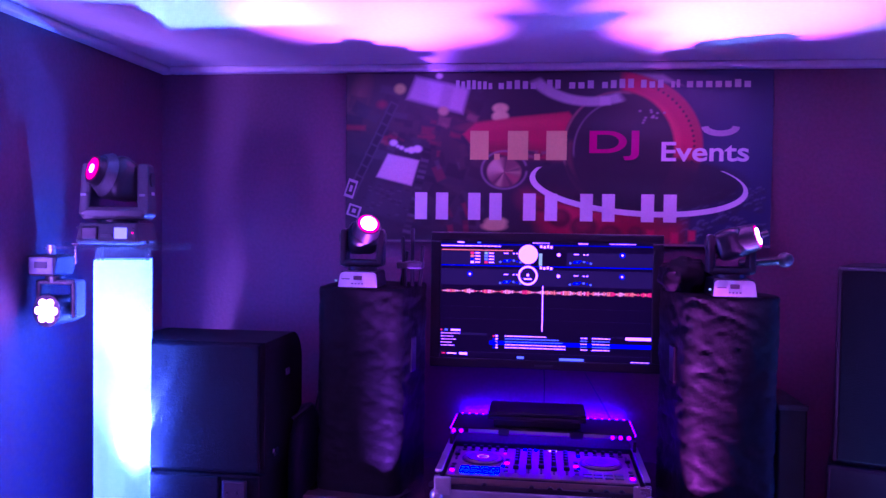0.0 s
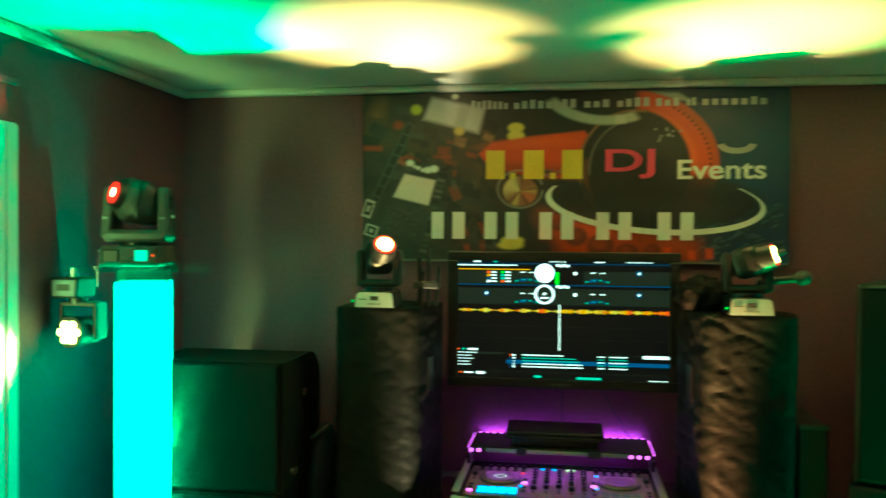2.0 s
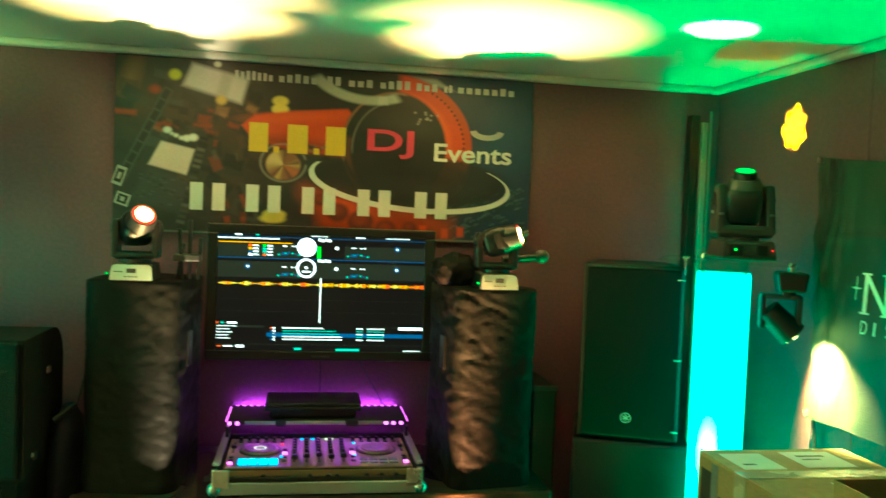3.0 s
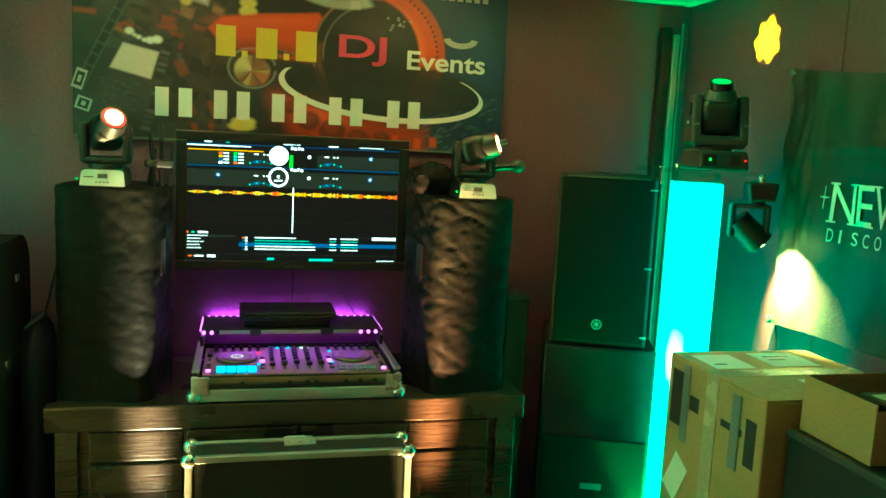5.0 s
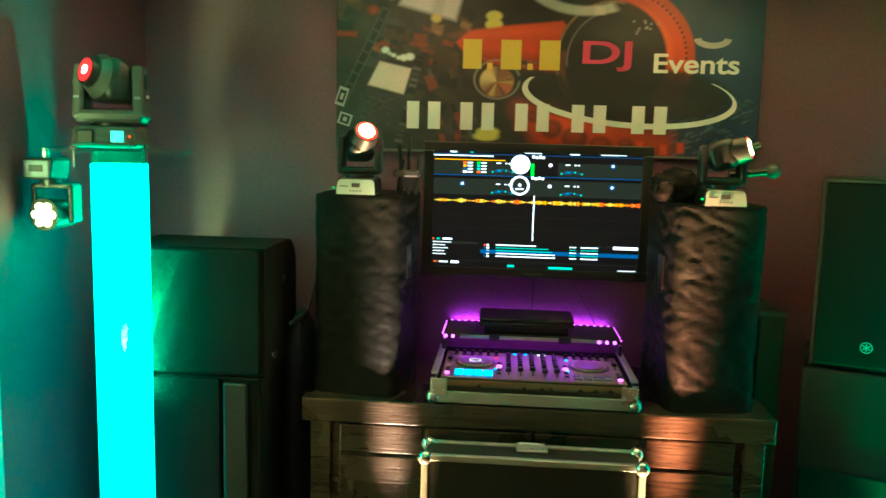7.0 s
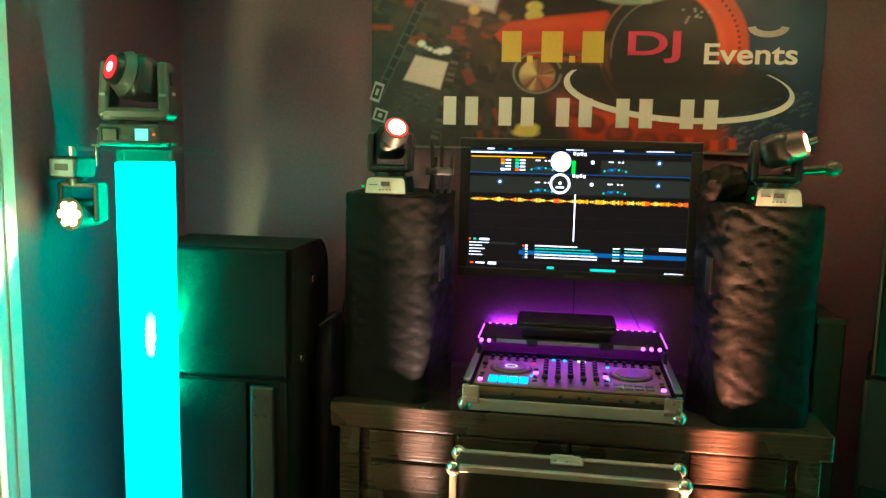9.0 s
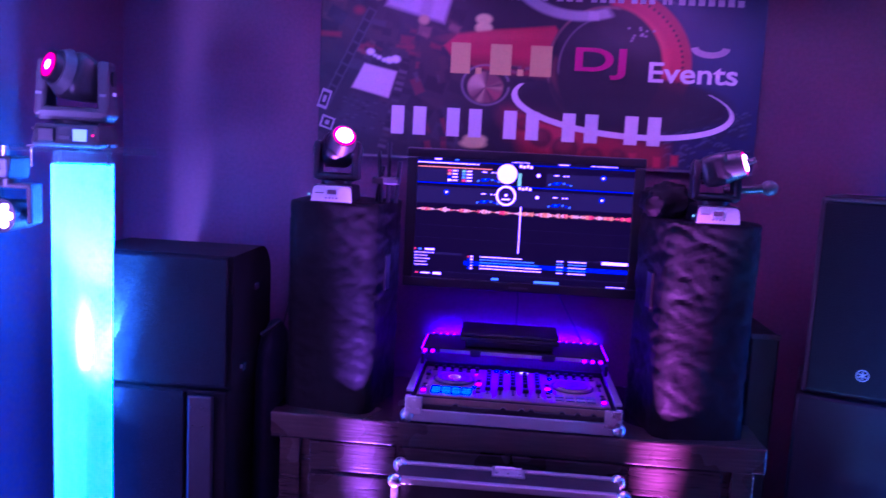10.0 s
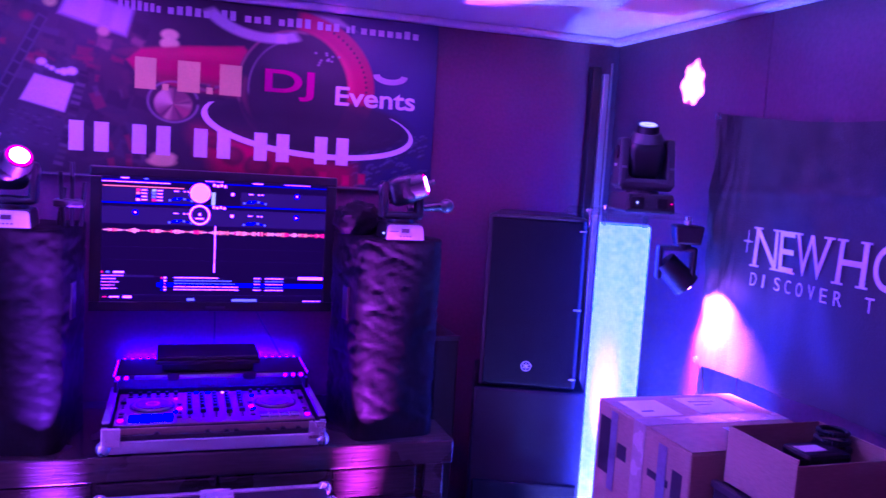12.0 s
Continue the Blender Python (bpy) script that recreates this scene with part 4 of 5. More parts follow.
lp = thing("laptop", (0.729, 2.938, 0.963), "closed black laptop on a riser, on the sliding shelf", "laptop")
bpart("riser", (-0.16, 0.16, 0.03, 0.18, 0, 0.032), BLACK, lp, 0.004)
bpart("base", (-0.18, 0.18, 0.0, 0.195, 0.032, 0.048), BLACK, lp, 0.004)
bpart("lid", (-0.18, 0.18, 0.002, 0.195, 0.049, 0.062), BLACK, lp, 0.005)
tpart("hinge", (-0.12, 0.196, 0.046), (0.12, 0.196, 0.046), 0.006, GREY, lp)

ld = thing("flight_case", (0.745, 2.322, 0), "black flight case standing upright with aluminium edges before the sideboard", "flight case")
LW = 0.345
bpart("panel", (-LW + 0.012, LW - 0.012, 0.006, 0.016, 0.02, 0.70), LAMINATE, ld, 0.001)
bpart("back_panel", (-LW + 0.012, LW - 0.012, 0.124, 0.132, 0.02, 0.70), LAMINATE, ld, 0.001)
bpart("top_panel", (-LW + 0.012, LW - 0.012, 0.016, 0.124, 0.702, 0.712), LAMINATE, ld, 0.001)
for s in (-1, 1):
    bpart("side_panel", (s * (LW - 0.010) - 0.004, s * (LW - 0.010) + 0.004, 0.016, 0.124, 0.02, 0.70), LAMINATE, ld, 0.001)
for y in (0.0, 0.118):
    bpart("edge_profile", (-LW + 0.01, LW - 0.01, y, y + 0.022, 0.698, 0.718), ALU, ld, 0.003)
    bpart("edge_profile", (-LW + 0.01, LW - 0.01, y, y + 0.022, 0.004, 0.024), ALU, ld, 0.003)
    for s in (-1, 1):
        bpart("edge_profile", (s * (LW - 0.010) - 0.011, s * (LW - 0.010) + 0.011, y, y + 0.022, 0.024, 0.698), ALU, ld, 0.003)
        for z in (0.024, 0.706):
            bm = bmesh.new()
            ball(bm, (s * (LW - 0.010), y + 0.010, z), 0.023)
            part("ball_corner", bm, STEEL, ld, "chromed ball corner", True)
bpart("latch", (-0.05, 0.05, 0.075, 0.145, 0.712, 0.720), STEEL, ld, 0.003, "chromed butterfly latch")
for x in (-0.035, 0.0, 0.035):
    tpart("rivet", (x, 0.09, 0.720), (x, 0.09, 0.724), 0.005, STEEL, ld, sides=10)
tpart("latch_bar", (-0.04, 0.125, 0.722), (0.04, 0.125, 0.722), 0.006, STEEL, ld)

# ---- lit columns and their heads ----


def column(m, w, label):
    t = thing("light_column", m, label, "light column", "lit columns")
    bpart("base_plate", (-0.22, 0.22, -0.22, 0.22, 0, 0.012), BLACK, t)
    bm = bmesh.new()
    rings = []
    for k in range(13):
        z = 0.015 + k * 1.575 / 12
        c = 0.94 + 0.06 * abs(k - 6) / 6
        ring = []
        for i in range(4):
            a, b = ((-1, -1), (1, -1), (1, 1), (-1, 1))[i], ((1, -1), (1, 1), (-1, 1), (-1, -1))[i]
            for j in range(4):
                f = j / 4
                x, y = a[0] + (b[0] - a[0]) * f, a[1] + (b[1] - a[1]) * f
                q = 1 if j == 0 else c
                ring.append(bm.verts.new((x * w * (q if abs(x) == 1 else 1), y * w * (q if abs(y) == 1 else 1), z)))
        rings.append(ring)
    for p, q in zip(rings, rings[1:]):
        for i in range(16):
            bm.faces.new((p[i], p[(i + 1) % 16], q[(i + 1) % 16], q[i]))
    part("stretch_cover", bm, COLUMN, t, "glowing white stretch cover")
    for x in (-1, 1):
        for y in (-1, 1):
            tpart("tube", (x * 0.070, y * 0.070, 0.012), (x * 0.070, y * 0.070, 1.628), 0.004, ACRYLIC, t, sides=10)
            tpart("bolt", (x * 0.07, y * 0.07, 1.642), (x * 0.07, y * 0.07, 1.652), 0.008, STEEL, t, sides=8)
    bpart("top_plate", (-0.205, 0.205, -0.205, 0.205, 1.628, 1.638), ACRYLIC, t, 0.002, "clear acrylic plate")
    bpart("spacer", (-0.08, 0.08, -0.08, 0.08, 1.592, 1.626), ACRYLIC, t, 0.004, "clear acrylic spacer")
    tpart("hook", (-0.12, -0.19, 1.585), (-0.12, -0.19, 1.645), 0.003, STEEL, t, sides=10)
    bpart("hook_head", (-0.130, -0.110, -0.194, -0.186, 1.639, 1.646), STEEL, t, 0.002)
    return t


column(pose(-0.587, 2.404, 0, 0, 0, 25), 0.083, "square column in glowing cyan stretch cloth, beside the plum wall")
column(pose(2.112, 2.485, 0, 0, 0, -29), 0.087, "square column in glowing cyan stretch cloth, behind the cardboard box")


def big_head(m, yaw, aim, lens, core, label, display, lamps=((0.085, G_RED_SMALL),)):
    """Moving head: base, yoke and round head; hung ones stand upside down."""
    t = thing("stage_light", m, label, "stage light", "large moving heads")
    bm = bmesh.new()
    box(bm, -0.105, 0.105, -0.125, 0.125, 0.0, 0.066, 0.01)
    for v in bm.verts:
        if v.co.z > 0.04:
            v.co.x *= 0.93
            v.co.y *= 0.93
    base = part("base", bm, GREY, t)
    bpart("display", (0.025, 0.065, -0.130, -0.120, 0.018, 0.052), display, base, 0.001, "small lit display")
    bpart("vent", (-0.085, -0.03, -0.129, -0.119, 0.012, 0.055), BLACK, base, 0.006)
    bpart("name_plate", (-0.02, 0.018, -0.129, -0.119, 0.022, 0.034), GREY, base, 0.001)
    for x in (-0.095, 0.09):
        for z in (0.012, 0.05):
            tpart("screw", (x, -0.124, z), (x, -0.130, z), 0.004, BLACK, base, sides=8)
    for x, m_ in lamps:
        tpart("indicator", (x, -0.122, 0.036), (x, -0.131, 0.036), 0.005 if m_ is G_GREEN else 0.0025, m_, base, sides=10)
    tpart("turntable", (0, 0, 0.066), (0, 0, 0.076), 0.07, BLACK, t)
    bm = bmesh.new()
    box(bm, -0.112, 0.112, -0.058, 0.058, 0.074, 0.118, 0.014)
    yoke = part("yoke", bm, GREY, t)
    yoke.matrix_local = pose(0, 0, 0, 0, 0, yaw)
    for s in (-1, 1):
        bm = bmesh.new()
        box(bm, s * 0.101 - 0.019, s * 0.101 + 0.019, -0.058, 0.058, 0.085, 0.255, 0.012, 3)
        for v in bm.verts:
            if v.co.z > 0.19:
                v.co.y *= 0.66
                v.co.x -= s * 0.006
        part("arm", bm, GREY, yoke)
        bpart("badge", (s * 0.1215 - 0.001, s * 0.1215 + 0.001, -0.015, 0.015, 0.155, 0.165), PAPER, yoke, 0)
        tpart("pivot_cap", (s * 0.113, 0, 0.205), (s * 0.122, 0, 0.205), 0.024, BLACK, yoke)
        bpart("arm_mark", (s * 0.101 - 0.010, s * 0.101 + 0.010, -0.0595, -0.0575, 0.150, 0.158), TAPE_GREY, yoke, 0)
    bm = bmesh.new()
    box(bm, -0.076, 0.076, -0.070, 0.070, -0.050, 0.085, 0.034, 4)
    for v in bm.verts:
        if v.co.z > 0.03:
            v.co.x *= 0.9
            v.co.y *= 0.82
    head = part("head", bm, BLACK, t, smooth=True)
    head.matrix_local = Matrix.Translation((0, 0, 0.205)) @ look((0, 0, 0), aim)
    tpart("collar", (0, 0, -0.045), (0, 0, -0.075), 0.072, GREY, head, 0.056)
    tpart("snout", (0, 0, -0.075), (0, 0, -0.10), 0.048, BLACK, head, 0.046)
    tpart("lens", (0, 0, -0.098), (0, 0, -0.103), 0.036, lens, head)
    tpart("lens_core", (0, 0, -0.102), (0, 0, -0.1045), 0.015, core, head)
    for k in range(5):
        bpart("cooling_rib", (-0.05, 0.05, -0.035 + k * 0.017, -0.028 + k * 0.017, 0.080, 0.089), BLACK, head, 0.002)
    return t


big_head(pose(-0.61, 2.41, 1.640, 0, 0, 12) @ Matrix.Diagonal((0.9, 0.9, 1, 1)), -2, (-0.95, -1.0, 0.42), G_RED, G_REDHOT, "grey moving head light with red lens on the lit column", G_DISPLAY)
big_head(pose(2.155, 2.46, 1.640, 0, 0, -12) @ Matrix.Diagonal((0.84, 0.84, 1, 1)), 0, (-0.05, -0.25, 1), G_GREEN, G_GREEN, "dark moving head light turned upward on the lit column", BLACK, ((-0.06, G_GREEN), (0.085, G_RED)))


def hung_head(m, aim, lens, label):
    t = thing("hanging_stage_light", m, label, "stage light", "hanging moving heads")
    tpart("clamp_bar", (0, 0, 0), (0, 0, -0.03), 0.012, STEEL, t)
    bm = bmesh.new()
    box(bm, -0.05, 0.05, -0.055, 0.055, -0.095, -0.03, 0.008)
    for v in bm.verts:
        if v.co.z < -0.07:
            v.co.x *= 0.85
    base = part("base", bm, BLACK, t)
    bpart("front_panel", (-0.040, 0.040, -0.058, -0.05, -0.088, -0.036), TAPE_GREY, base, 0.004, "pale control panel")
    bpart("display", (-0.02, 0.022, -0.060, -0.052, -0.07, -0.05), INK, base, 0.001)
    tpart("neck", (0.012, 0, -0.095), (0.012, 0, -0.115), 0.03, BLACK, t)
    for s in (-1, 1):
        bpart("arm", (0.03 + s * 0.058 - 0.009, 0.03 + s * 0.058 + 0.009, -0.03, 0.03, -0.225, -0.108), BLACK, t, 0.007)
    bpart("yoke", (-0.035, 0.095, -0.028, 0.028, -0.122, -0.106), GREY, t, 0.006)
    bm = bmesh.new()
    tube(bm, (0, 0, 0.055), (0, 0, -0.05), 0.042, 0.049, 24)
    head = part("head", bm, BLACK, t, smooth=True)
    head.matrix_local = Matrix.Translation((0.03, 0, -0.2)) @ look((0, 0, 0), aim)
    tpart("lens_ring", (0, 0, -0.05), (0, 0, -0.062), 0.05, BLACK, head)
    for k in range(7):
        a = k * math.pi / 3
        c = (0, 0) if k == 6 else (0.027 * math.cos(a), 0.027 * math.sin(a))
        tpart("lens", (c[0], c[1], -0.060), (c[0], c[1], -0.066), 0.012, lens, head, sides=14)
    return t


hung_head(pose(-0.775, 2.31, 1.635, 0, 0, 0), (-0.12, -1, 0.02), G_WARM, "grey moving head light with glowing lenses hung under clear plate")
hung_head(pose(2.30, 2.38, 1.635, 0, 0, 155), pose(0, 0, 0, 0, 0, -155).to_3x3() @ Vector((0.70, -0.28, -0.74)), G_WARM, "dark moving head light turned to the wall under clear plate")

# ---- loudspeaker stacks ----
sp = thing("loudspeaker", pose(1.684, 2.706, 0.955, 0, 0, -20.5), "black loudspeaker with metal grille and round badge on bass cabinet", "loudspeaker")
bm = bmesh.new()
box(bm, 0, 0.36, 0.012, 0.34, 0, 0.645, 0.012)
for v in bm.verts:
    if v.co.y > 0.2:
        v.co.x = 0.18 + (v.co.x - 0.18) * 0.72
part("cabinet", bm, BLACK, sp)
bpart("grille", (0.012, 0.348, 0.0, 0.014, 0.015, 0.63), CARPET, sp, 0.006, "black metal grille")
bpart("top_trim", (0.03, 0.33, -0.003, 0.010, 0.632, 0.637), GREY, sp, 0.001)
bm = bmesh.new()
for i in range(28):
    a, b = 2 * math.pi * i / 28, 2 * math.pi * (i + 1) / 28
    bm.faces.new([bm.verts.new((0.172 + q * math.cos(w), -0.003, 0.087 + q * math.sin(w))) for w, q in ((a, 0.019), (b, 0.019), (b, 0.016), (a, 0.016))])
for k in range(3):
    a = k * math.pi / 3 + math.pi / 2
    dx, dz = math.cos(a), math.sin(a)
    bm.faces.new([bm.verts.new((0.172 + u * dx - v * dz, -0.003, 0.087 + u * dz + v * dx)) for u, v in ((-0.013, -0.002), (0.013, -0.002), (0.013, 0.002), (-0.013, 0.002))])
part("badge", bm, PAPER, sp, "pale round badge")
for z in (0.05, 0.31, 0.6):
    bpart("corner_bracket", (0.33, 0.357, -0.004, 0.006, z - 0.006, z), STEEL, sp, 0.001)
sub = thing("bass_cabinet", pose(1.665, 2.70, 0, 0, 0, -20.5), "large black bass loudspeaker cabinet standing on the floor", "loudspeaker")
bpart("cabinet", (0, 0.42, 0.012, 0.44, 0.02, 0.953), BLACK, sub, 0.012)
bpart("grille", (0.015, 0.405, 0.0, 0.014, 0.06, 0.60), CARPET, sub, 0.006)
bpart("badge", (0.17, 0.25, -0.004, 0.002, 0.40, 0.425), TAPE_GREY, sub, 0.003, "grey maker's badge as a plain bar")
for x in (0.04, 0.38):
    for y in (0.05, 0.40):
        tpart("foot", (x, y, 0), (x, y, 0.022), 0.02, BLACK, sub)

us = thing("bass_cabinet", (-0.62, 2.485, 0.893), "black carpet-covered bass cabinet with rounded back stacked on another", "loudspeaker")
bm = bmesh.new()
prof = [(0.0, 0.0), (0.40, 0.0)] + [(0.28 + 0.12 * math.cos(a), 0.31 + 0.12 * math.sin(a)) for a in [i * math.pi / 20 for i in range(11)]] + [(0.0, 0.43)]
va = [bm.verts.new((0.0, y, z)) for y, z in prof]
vb = [bm.verts.new((0.475, y, z)) for y, z in prof]
bm.faces.new(va), bm.faces.new(vb)
for i in range(len(prof)):
    bm.faces.new((va[i], va[(i + 1) % len(prof)], vb[(i + 1) % len(prof)], vb[i]))
part("cabinet", bm, CARPET, us)
bpart("front_cover", (-0.002, 0.462, -0.016, -0.001, 0.008, 0.424), CARPET, us, 0.008)
for z, y in ((0.05, 0.10), (0.06, 0.33), (0.30, 0.22)):
    bpart("side_fitting", (0.474, 0.482, y - 0.02, y + 0.02, z - 0.012, z + 0.012), STEEL, us, 0.003)
ls = thing("bass_cabinet", (-0.62, 2.47, 0), "black bass cabinet with a screwed metal plate, standing on the floor", "loudspeaker")
bpart("cabinet", (0, 0.46, 0.012, 0.46, 0.0, 0.888), CARPET, ls, 0.008)
bpart("front_cover", (0.0, 0.325, -0.002, 0.012, 0.012, 0.882), CARPET, ls, 0.005)
pl = bpart("side_plate", (0.335, 0.42, -0.004, 0.012, 0.30, 0.872), BLACK, ls, 0.008, "grey metal plate with four screws")
for x in (0.352, 0.385):
    for z in (0.77, 0.83):
        tpart("screw", (x, -0.004, z), (x, -0.008, z), 0.006, BLACK, pl, sides=10)

# ---- the corner beside the box ----
po = thing("pole", (2.342, 3.13, 0), "slim metal pole leaning upright in the corner", "pole")
bpart("bar", (-0.014, 0.014, -0.012, 0.012, 0, 2.19), ALU, po, 0.004)
tpart("rod", (0.034, 0.01, 0), (0.034, 0.01, 2.24), 0.005, ALU, po)
# dark shading left of the pole, built as a solid black bar
bpart("shading_bar", (-0.06, -0.018, 0.0, 0.04, 0, 2.22), BLACK, po, 0.006)

bx = thing("cardboard_box", (1.87, 1.655, 0), "tall brown cardboard box sealed with tape and labels", "box")
bpart("body", (0, 0.485, 0, 0.485, 0.0, 1.068), CARD, bx, 0.006)
bpart("top_flap", (0.002, 0.483, 0.002, 0.240, 1.068, 1.072), CARD, bx, 0.001)
bpart("top_flap", (0.002, 0.483, 0.2445, 0.483, 1.068, 1.072), CARD, bx, 0.001)
bpart("tape", (-0.0025, 0.4855, 0.212, 0.272, 1.0722, 1.0732), TAPE, bx, 0)
bpart("tape", (-0.0025, -0.0015, 0.212, 0.272, 0.25, 1.0722), TAPE, bx, 0)
for y0, y1, z0, z1, m in ((0.40, 0.46, 0.86, 1.03, INK), (0.305, 0.355, 0.93, 0.975, INK), (0.03, 0.075, 0.87, 1.0, INK), (0.09, 0.19, 0.94, 0.96, INK)):
    bpart("printed_mark", (-0.0014, -0.0004, y0, y1, z0, z1), m, bx, 0)
for y0, y1, z0, z1 in ((0.36, 0.395, 0.82, 1.06), (0.10, 0.14, 0.84, 1.05)):
    bpart("grey_tape", (-0.0038, -0.0028, y0, y1, z0, z1), TAPE_GREY, bx, 0)
bpart("paper_label", (-0.0030, -0.0020, -0.04, 0.04, -0.07, 0.07), PAPER, bx, 0, "white paper label", m=Matrix.Translation((0, 0.40, 0.70)) @ pose(0, 0, 0, 28))
for x0, x1, y0, y1 in ((0.04, 0.17, 0.29, 0.44), (0.24, 0.40, 0.30, 0.45), (0.22, 0.30, 0.05, 0.17)):
    bpart("paper_label", (x0, x1, y0, y1, 1.0722, 1.0730), PAPER, bx, 0, "white shipping label")
for x0, x1, y0, y1 in ((0.06, 0.10, 0.33, 0.34), (0.27, 0.36, 0.40, 0.412), (0.27, 0.33, 0.37, 0.378)):
    bpart("printed_mark", (x0, x1, y0, y1, 1.0732, 1.0736), INK, bx, 0)

cs = thing("equipment_case", (1.93, 1.20, 0), "black equipment case standing before the cardboard box", "case")
bpart("body", (0, 0.50, 0, 0.44, 0, 1.0), LAMINATE, cs, 0.01)
for x in (0.006, 0.494):
    bpart("edge_profile", (x - 0.009, x + 0.009, -0.004, 0.444, 0.985, 1.004), GREY, cs, 0.003)
ob_ = thing("open_box", pose(1.955, 1.385, 1.004), "small open cardboard box with gadgets inside, on the black case", "box")
bpart("bottom", (0.004, 0.28, 0.004, 0.24, 0, 0.006), CARD, ob_, 0)
bpart("side", (0, 0.004, 0, 0.245, 0, 0.145), CARD, ob_, 0.001)
bpart("side", (0.28, 0.284, 0, 0.245, 0, 0.145), CARD, ob_, 0.001)
bpart("side", (0.004, 0.28, 0, 0.004, 0, 0.13), CARD, ob_, 0.001)
bpart("side", (0.004, 0.28, 0.241, 0.245, 0, 0.145), CARD, ob_, 0.001)
bpart("lining", (0.006, 0.278, 0.006, 0.239, 0.006, 0.07), BLACK, ob_, 0.002)
pk = thing("gadget", (2.06, 1.46, 1.074), "black gadget with a pale label, in the open box", "gadget")
bpart("body", (0, 0.13, 0, 0.10, 0, 0.05), BLACK, pk, 0.01)
bpart("label", (0.01, 0.08, 0.03, 0.07, 0.05, 0.0506), PAPER, pk, 0)
gl = thing("cable_coil", (2.19, 1.53, 1.074), "coiled black cable in the open box", "cable")
bm = bmesh.new()
for k in range(3):
    for i in range(24):
        a, b = 2 * math.pi * i / 24, 2 * math.pi * (i + 1) / 24
        q = 0.042 - 0.004 * k
        tube(bm, (q * math.cos(a), q * math.sin(a), 0.012 + 0.02 * k + 0.03), (q * math.cos(b), q * math.sin(b), 0.012 + 0.02 * k + 0.03), 0.007, sides=6)
part("cord", bm, BLACK, gl)

# ---- dark banner on the right wall ----
nb = thing("wall_banner", (0, 0, 0), "dark creased cloth banner with pale lettering, hung on the plum wall", "banner")
NY0, NY1 = 2.41, 0.95


def crease(y, z):
    edge = max(0, 1 - (2.41 - y) / 0.22)
    fold = 0.003 * math.exp(-((z - 1.80 + 0.03 * y) / 0.012) ** 2)
    return 0.006 * math.sin(7 * y + 3 * z) + 0.005 * math.sin(15 * y - 11 * z) + 0.008 * noise.noise(Vector((y * 9, z * 5, 2))) + 0.014 * edge * noise.noise(Vector((y * 34, z * 9 + y * 10, 5))) - fold


def banner_z(y, f):
    """Height on the cloth: f from 0 at the lower hem to 1 at the top."""
    low = 1.105 + 0.06 * math.sin(max(0, 2.41 - y) * 2.2) * 0.3
    high = 2.0 - 0.05 * math.sin(min(1, (2.41 - y) / 1.4) * math.pi)
    return low + (high - low) * f


bm = bmesh.new()
g = bmesh.ops.create_grid(bm, x_segments=150, y_segments=90, size=0.5)["verts"]
for v in g:
    y, f = NY0 + (v.co.x + 0.5) * (NY1 - NY0), v.co.y + 0.5
    z = banner_z(y, f)
    v.co = (XR - 0.035 + crease(y, z) - 0.03 * max(0, 0.2 - f), y, z)
bmesh.ops.solidify(bm, geom=bm.faces[:], thickness=0.002)
part("cloth", bm, BLACK_CLOTH, nb, smooth=True)


def wall_words(text, y0, y1, z0, z1):
    me = words("lettering", text)
    xs, ys = [v.co.x for v in me.vertices], [v.co.y for v in me.vertices]
    for v in me.vertices:
        y = y0 + (v.co.x - min(xs)) / (max(xs) - min(xs)) * (y1 - y0)
        z = z0 + (v.co.y - min(ys)) / (max(ys) - min(ys)) * (z1 - z0)
        v.co = (XR - 0.041 + crease(y, z), y, z)
    me.materials.append(PAPER)
    ob = new("lettering", me)
    ob.parent = nb


def wall_bar(y0, y1, z0, z1):
    bm = bmesh.new()
    for k in range(4):
        a, b = y0 + (y1 - y0) * k / 4, y0 + (y1 - y0) * (k + 1) / 4
        bm.faces.new([bm.verts.new((XR - 0.0415 + crease(y, z), y, z)) for y, z in ((a, z0), (b, z0), (b, z1), (a, z1))])
    part("serif", bm, PAPER, nb)


for text, y0, y1 in (("N", 2.150, 2.045), ("E", 2.035, 1.965), ("W", 1.960, 1.815), ("H", 1.785, 1.685), ("O", 1.665, 1.56)):
    wall_words(text, y0, y1, 1.495, 1.622)
    if text in "NEWH":
        for z in (1.618, 1.495) if text != "W" else (1.618,):
            wall_bar(y0 + 0.012, y0 - 0.028, z - 0.001, z + 0.005)
            wall_bar(y1 + 0.028, y1 - 0.010, z - 0.001, z + 0.005)
for k, letter in enumerate("DISCOVER T"):
    if letter != " ":
        wide = 0.009 if letter == "I" else 0.028
        wall_words(letter, 2.150 - 0.0525 * k, 2.150 - 0.0525 * k - wide, 1.432, 1.474)
wall_bar(2.205, 2.162, 1.571, 1.575), wall_bar(2.186, 2.182, 1.535, 1.610), wall_bar(2.193, 2.175, 1.569, 1.577)
for z in (1.99, 1.12):
    tpart("eyelet", (XR - 0.045, 2.40, z), (XR - 0.03, 2.40, z), 0.012, STEEL, nb)
cable("cord", [(XR - 0.03, 2.38, 1.12), (XR - 0.02, 2.36, 1.02), (XR - 0.03, 2.37, 0.9)], 0.004, BLACK, "short black cord hanging from the banner's corner", "cord")

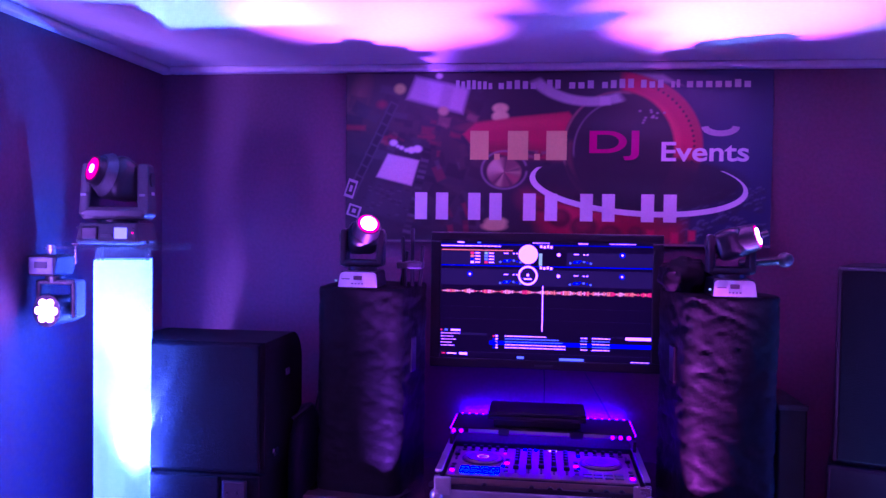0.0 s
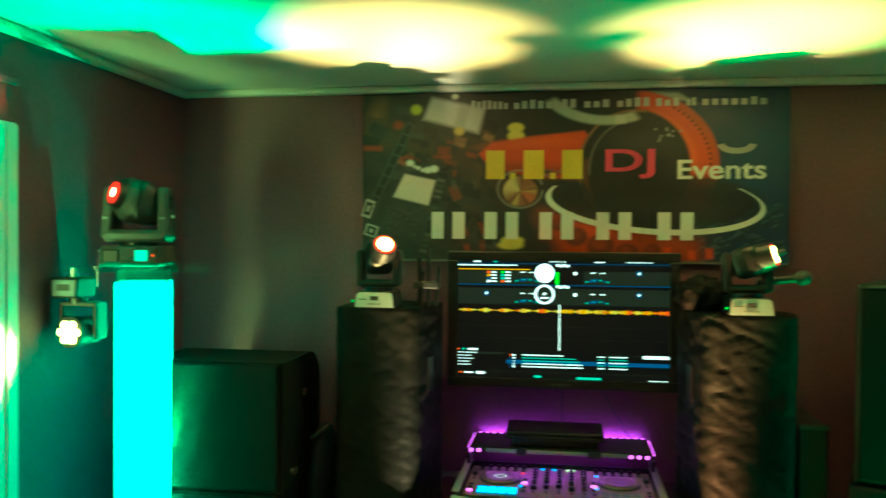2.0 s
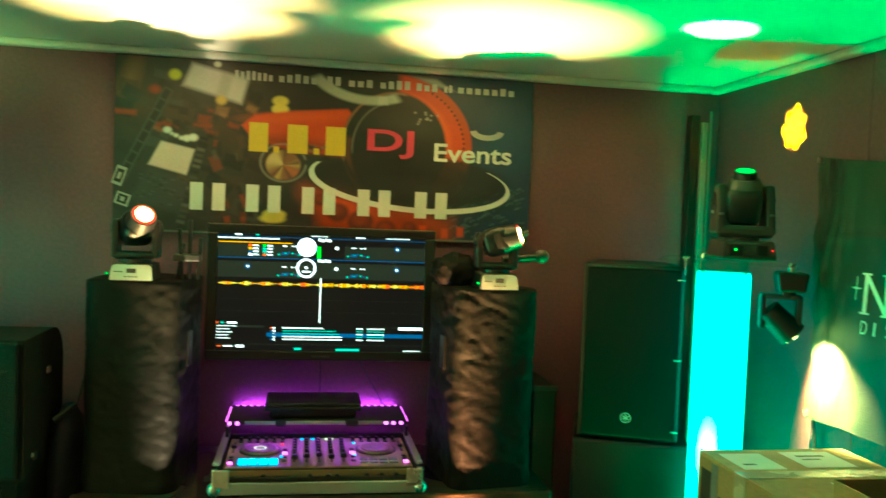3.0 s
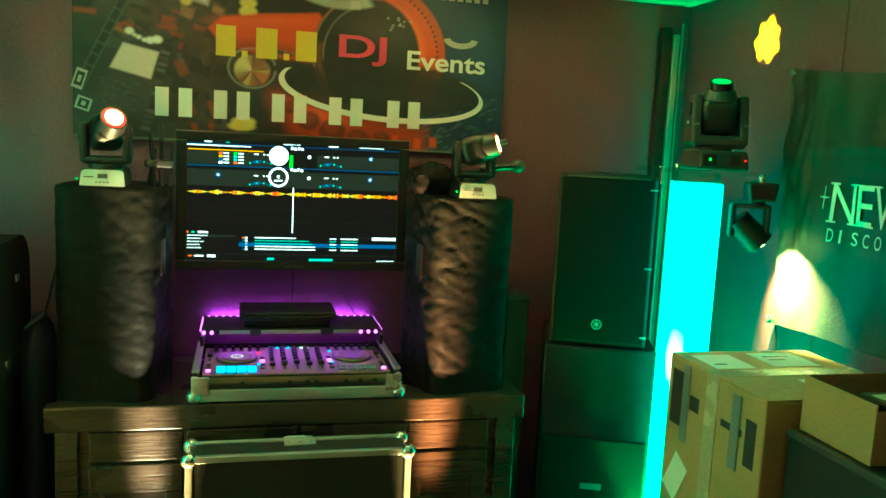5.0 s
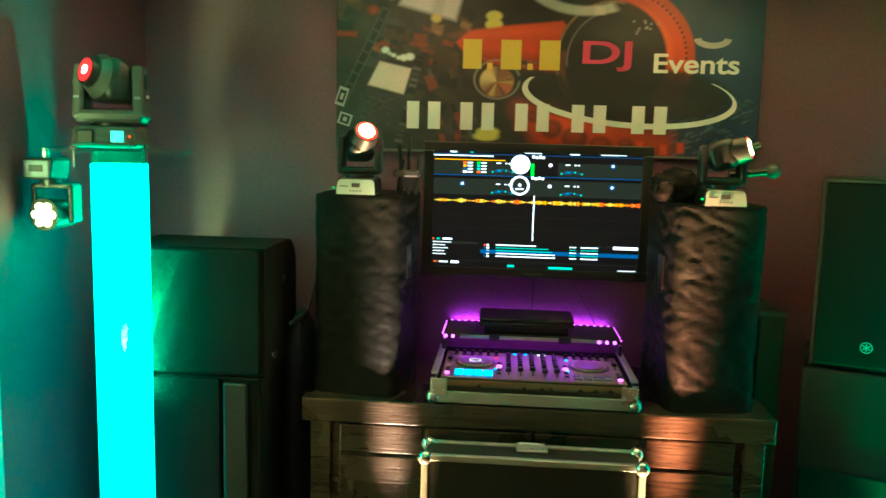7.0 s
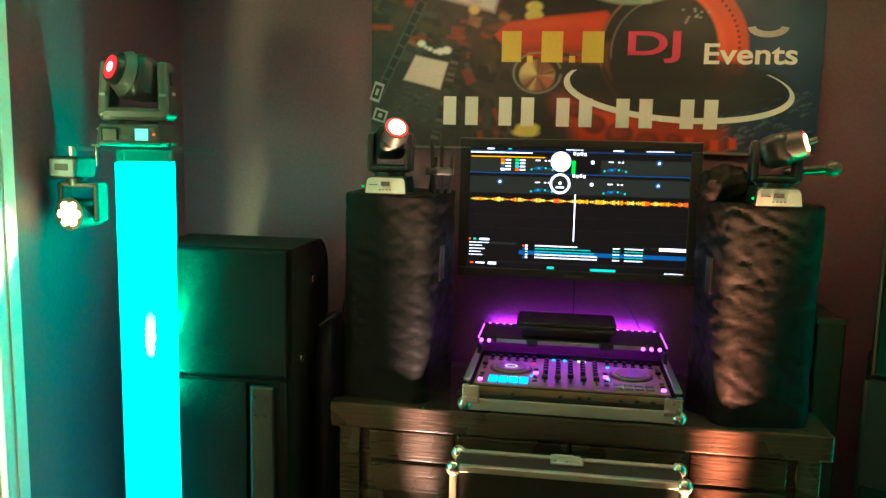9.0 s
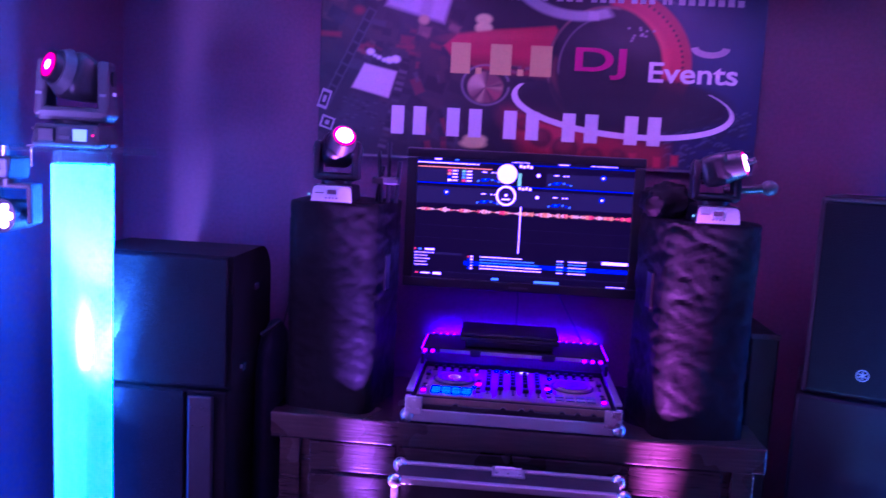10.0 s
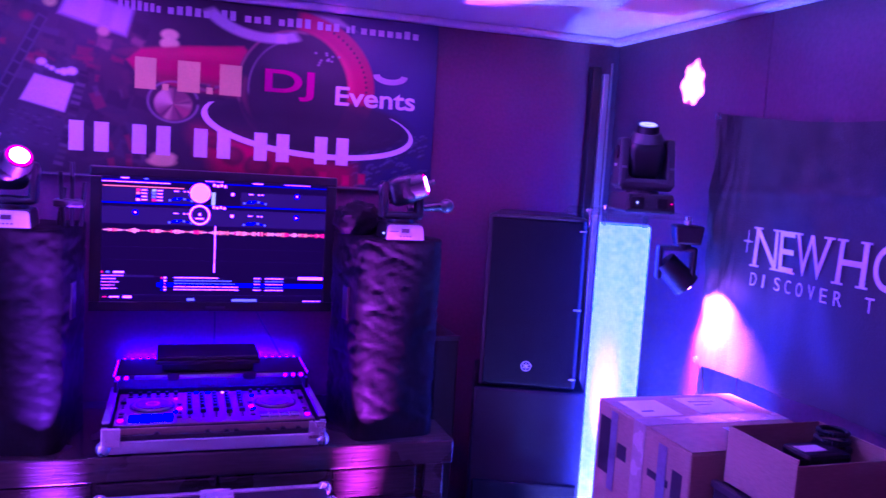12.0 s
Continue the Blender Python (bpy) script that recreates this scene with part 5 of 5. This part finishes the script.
# ---- cables ----
cable("cable", [(0.10, 2.80, 1.50), (-0.05, 2.95, 1.48), (-0.06, 3.0, 1.2), (-0.15, 3.05, 0.98), (-0.2, 3.1, 0.7)], 0.004, BLACK, "thin black cable hanging behind the covered loudspeaker")
cable("cable", [(0.75, 3.12, 1.17), (0.76, 3.15, 1.1), (0.75, 3.17, 1.02), (0.76, 3.18, 0.9)], 0.003, BLACK, "thin black cable hanging below the television")
cable("cable", [(0.90, 3.12, 1.17), (0.92, 3.15, 1.12), (0.98, 3.17, 1.03), (1.02, 3.18, 0.95)], 0.003, GREY, "thin grey cable hanging below the television")
cable("cable", [(1.45, 2.75, 0.02), (1.58, 2.6, 0.35), (1.64, 2.62, 0.42), (1.60, 2.7, 0.2), (1.62, 2.8, 0.02)], 0.005, GREY, "grey cable looped beside the sideboard")

# ---- dark things beside the sideboard ----
bag = thing("equipment_bag", (-0.105, 2.82, 0), "tall dark navy cloth bag standing between cabinet and sideboard", "bag")
NAVY = mat("navy_cloth", (0.008, 0.009, 0.022), 0.7, 0, 120, 0.3, 0.4, 5)
bm = bmesh.new()
rings = []
for k in range(22):
    z = 1.05 * k / 21
    f = 1.0 if k < 18 else math.sqrt(max(0.03, 1 - ((k - 17) / 4.2) ** 2))
    rings.append([bm.verts.new((0.058 * f * math.cos(a) * (1 + 0.12 * noise.noise(Vector((math.cos(a) * 2, math.sin(a) * 2, z * 5)))), 0.13 * f * math.sin(a), z)) for a in [2 * math.pi * i / 28 for i in range(28)]])
for p, q in zip(rings, rings[1:]):
    for i in range(28):
        bm.faces.new((p[i], p[(i + 1) % 28], q[(i + 1) % 28], q[i]))
bm.faces.new(rings[-1])
part("cloth", bm, NAVY, bag, smooth=True)
tpart("handle", (-0.02, -0.10, 1.02), (0.03, -0.06, 1.06), 0.008, BLACK, bag)
bc = thing("road_case", (1.575, 2.80, 0), "narrow black case standing upright behind the sideboard's end", "case")
bpart("body", (-0.035, 0.06, 0, 0.30, 0, 1.12), LAMINATE, bc, 0.008)
bpart("edge_trim", (-0.037, 0.062, -0.003, 0.012, 1.105, 1.123), GREY, bc, 0.003)
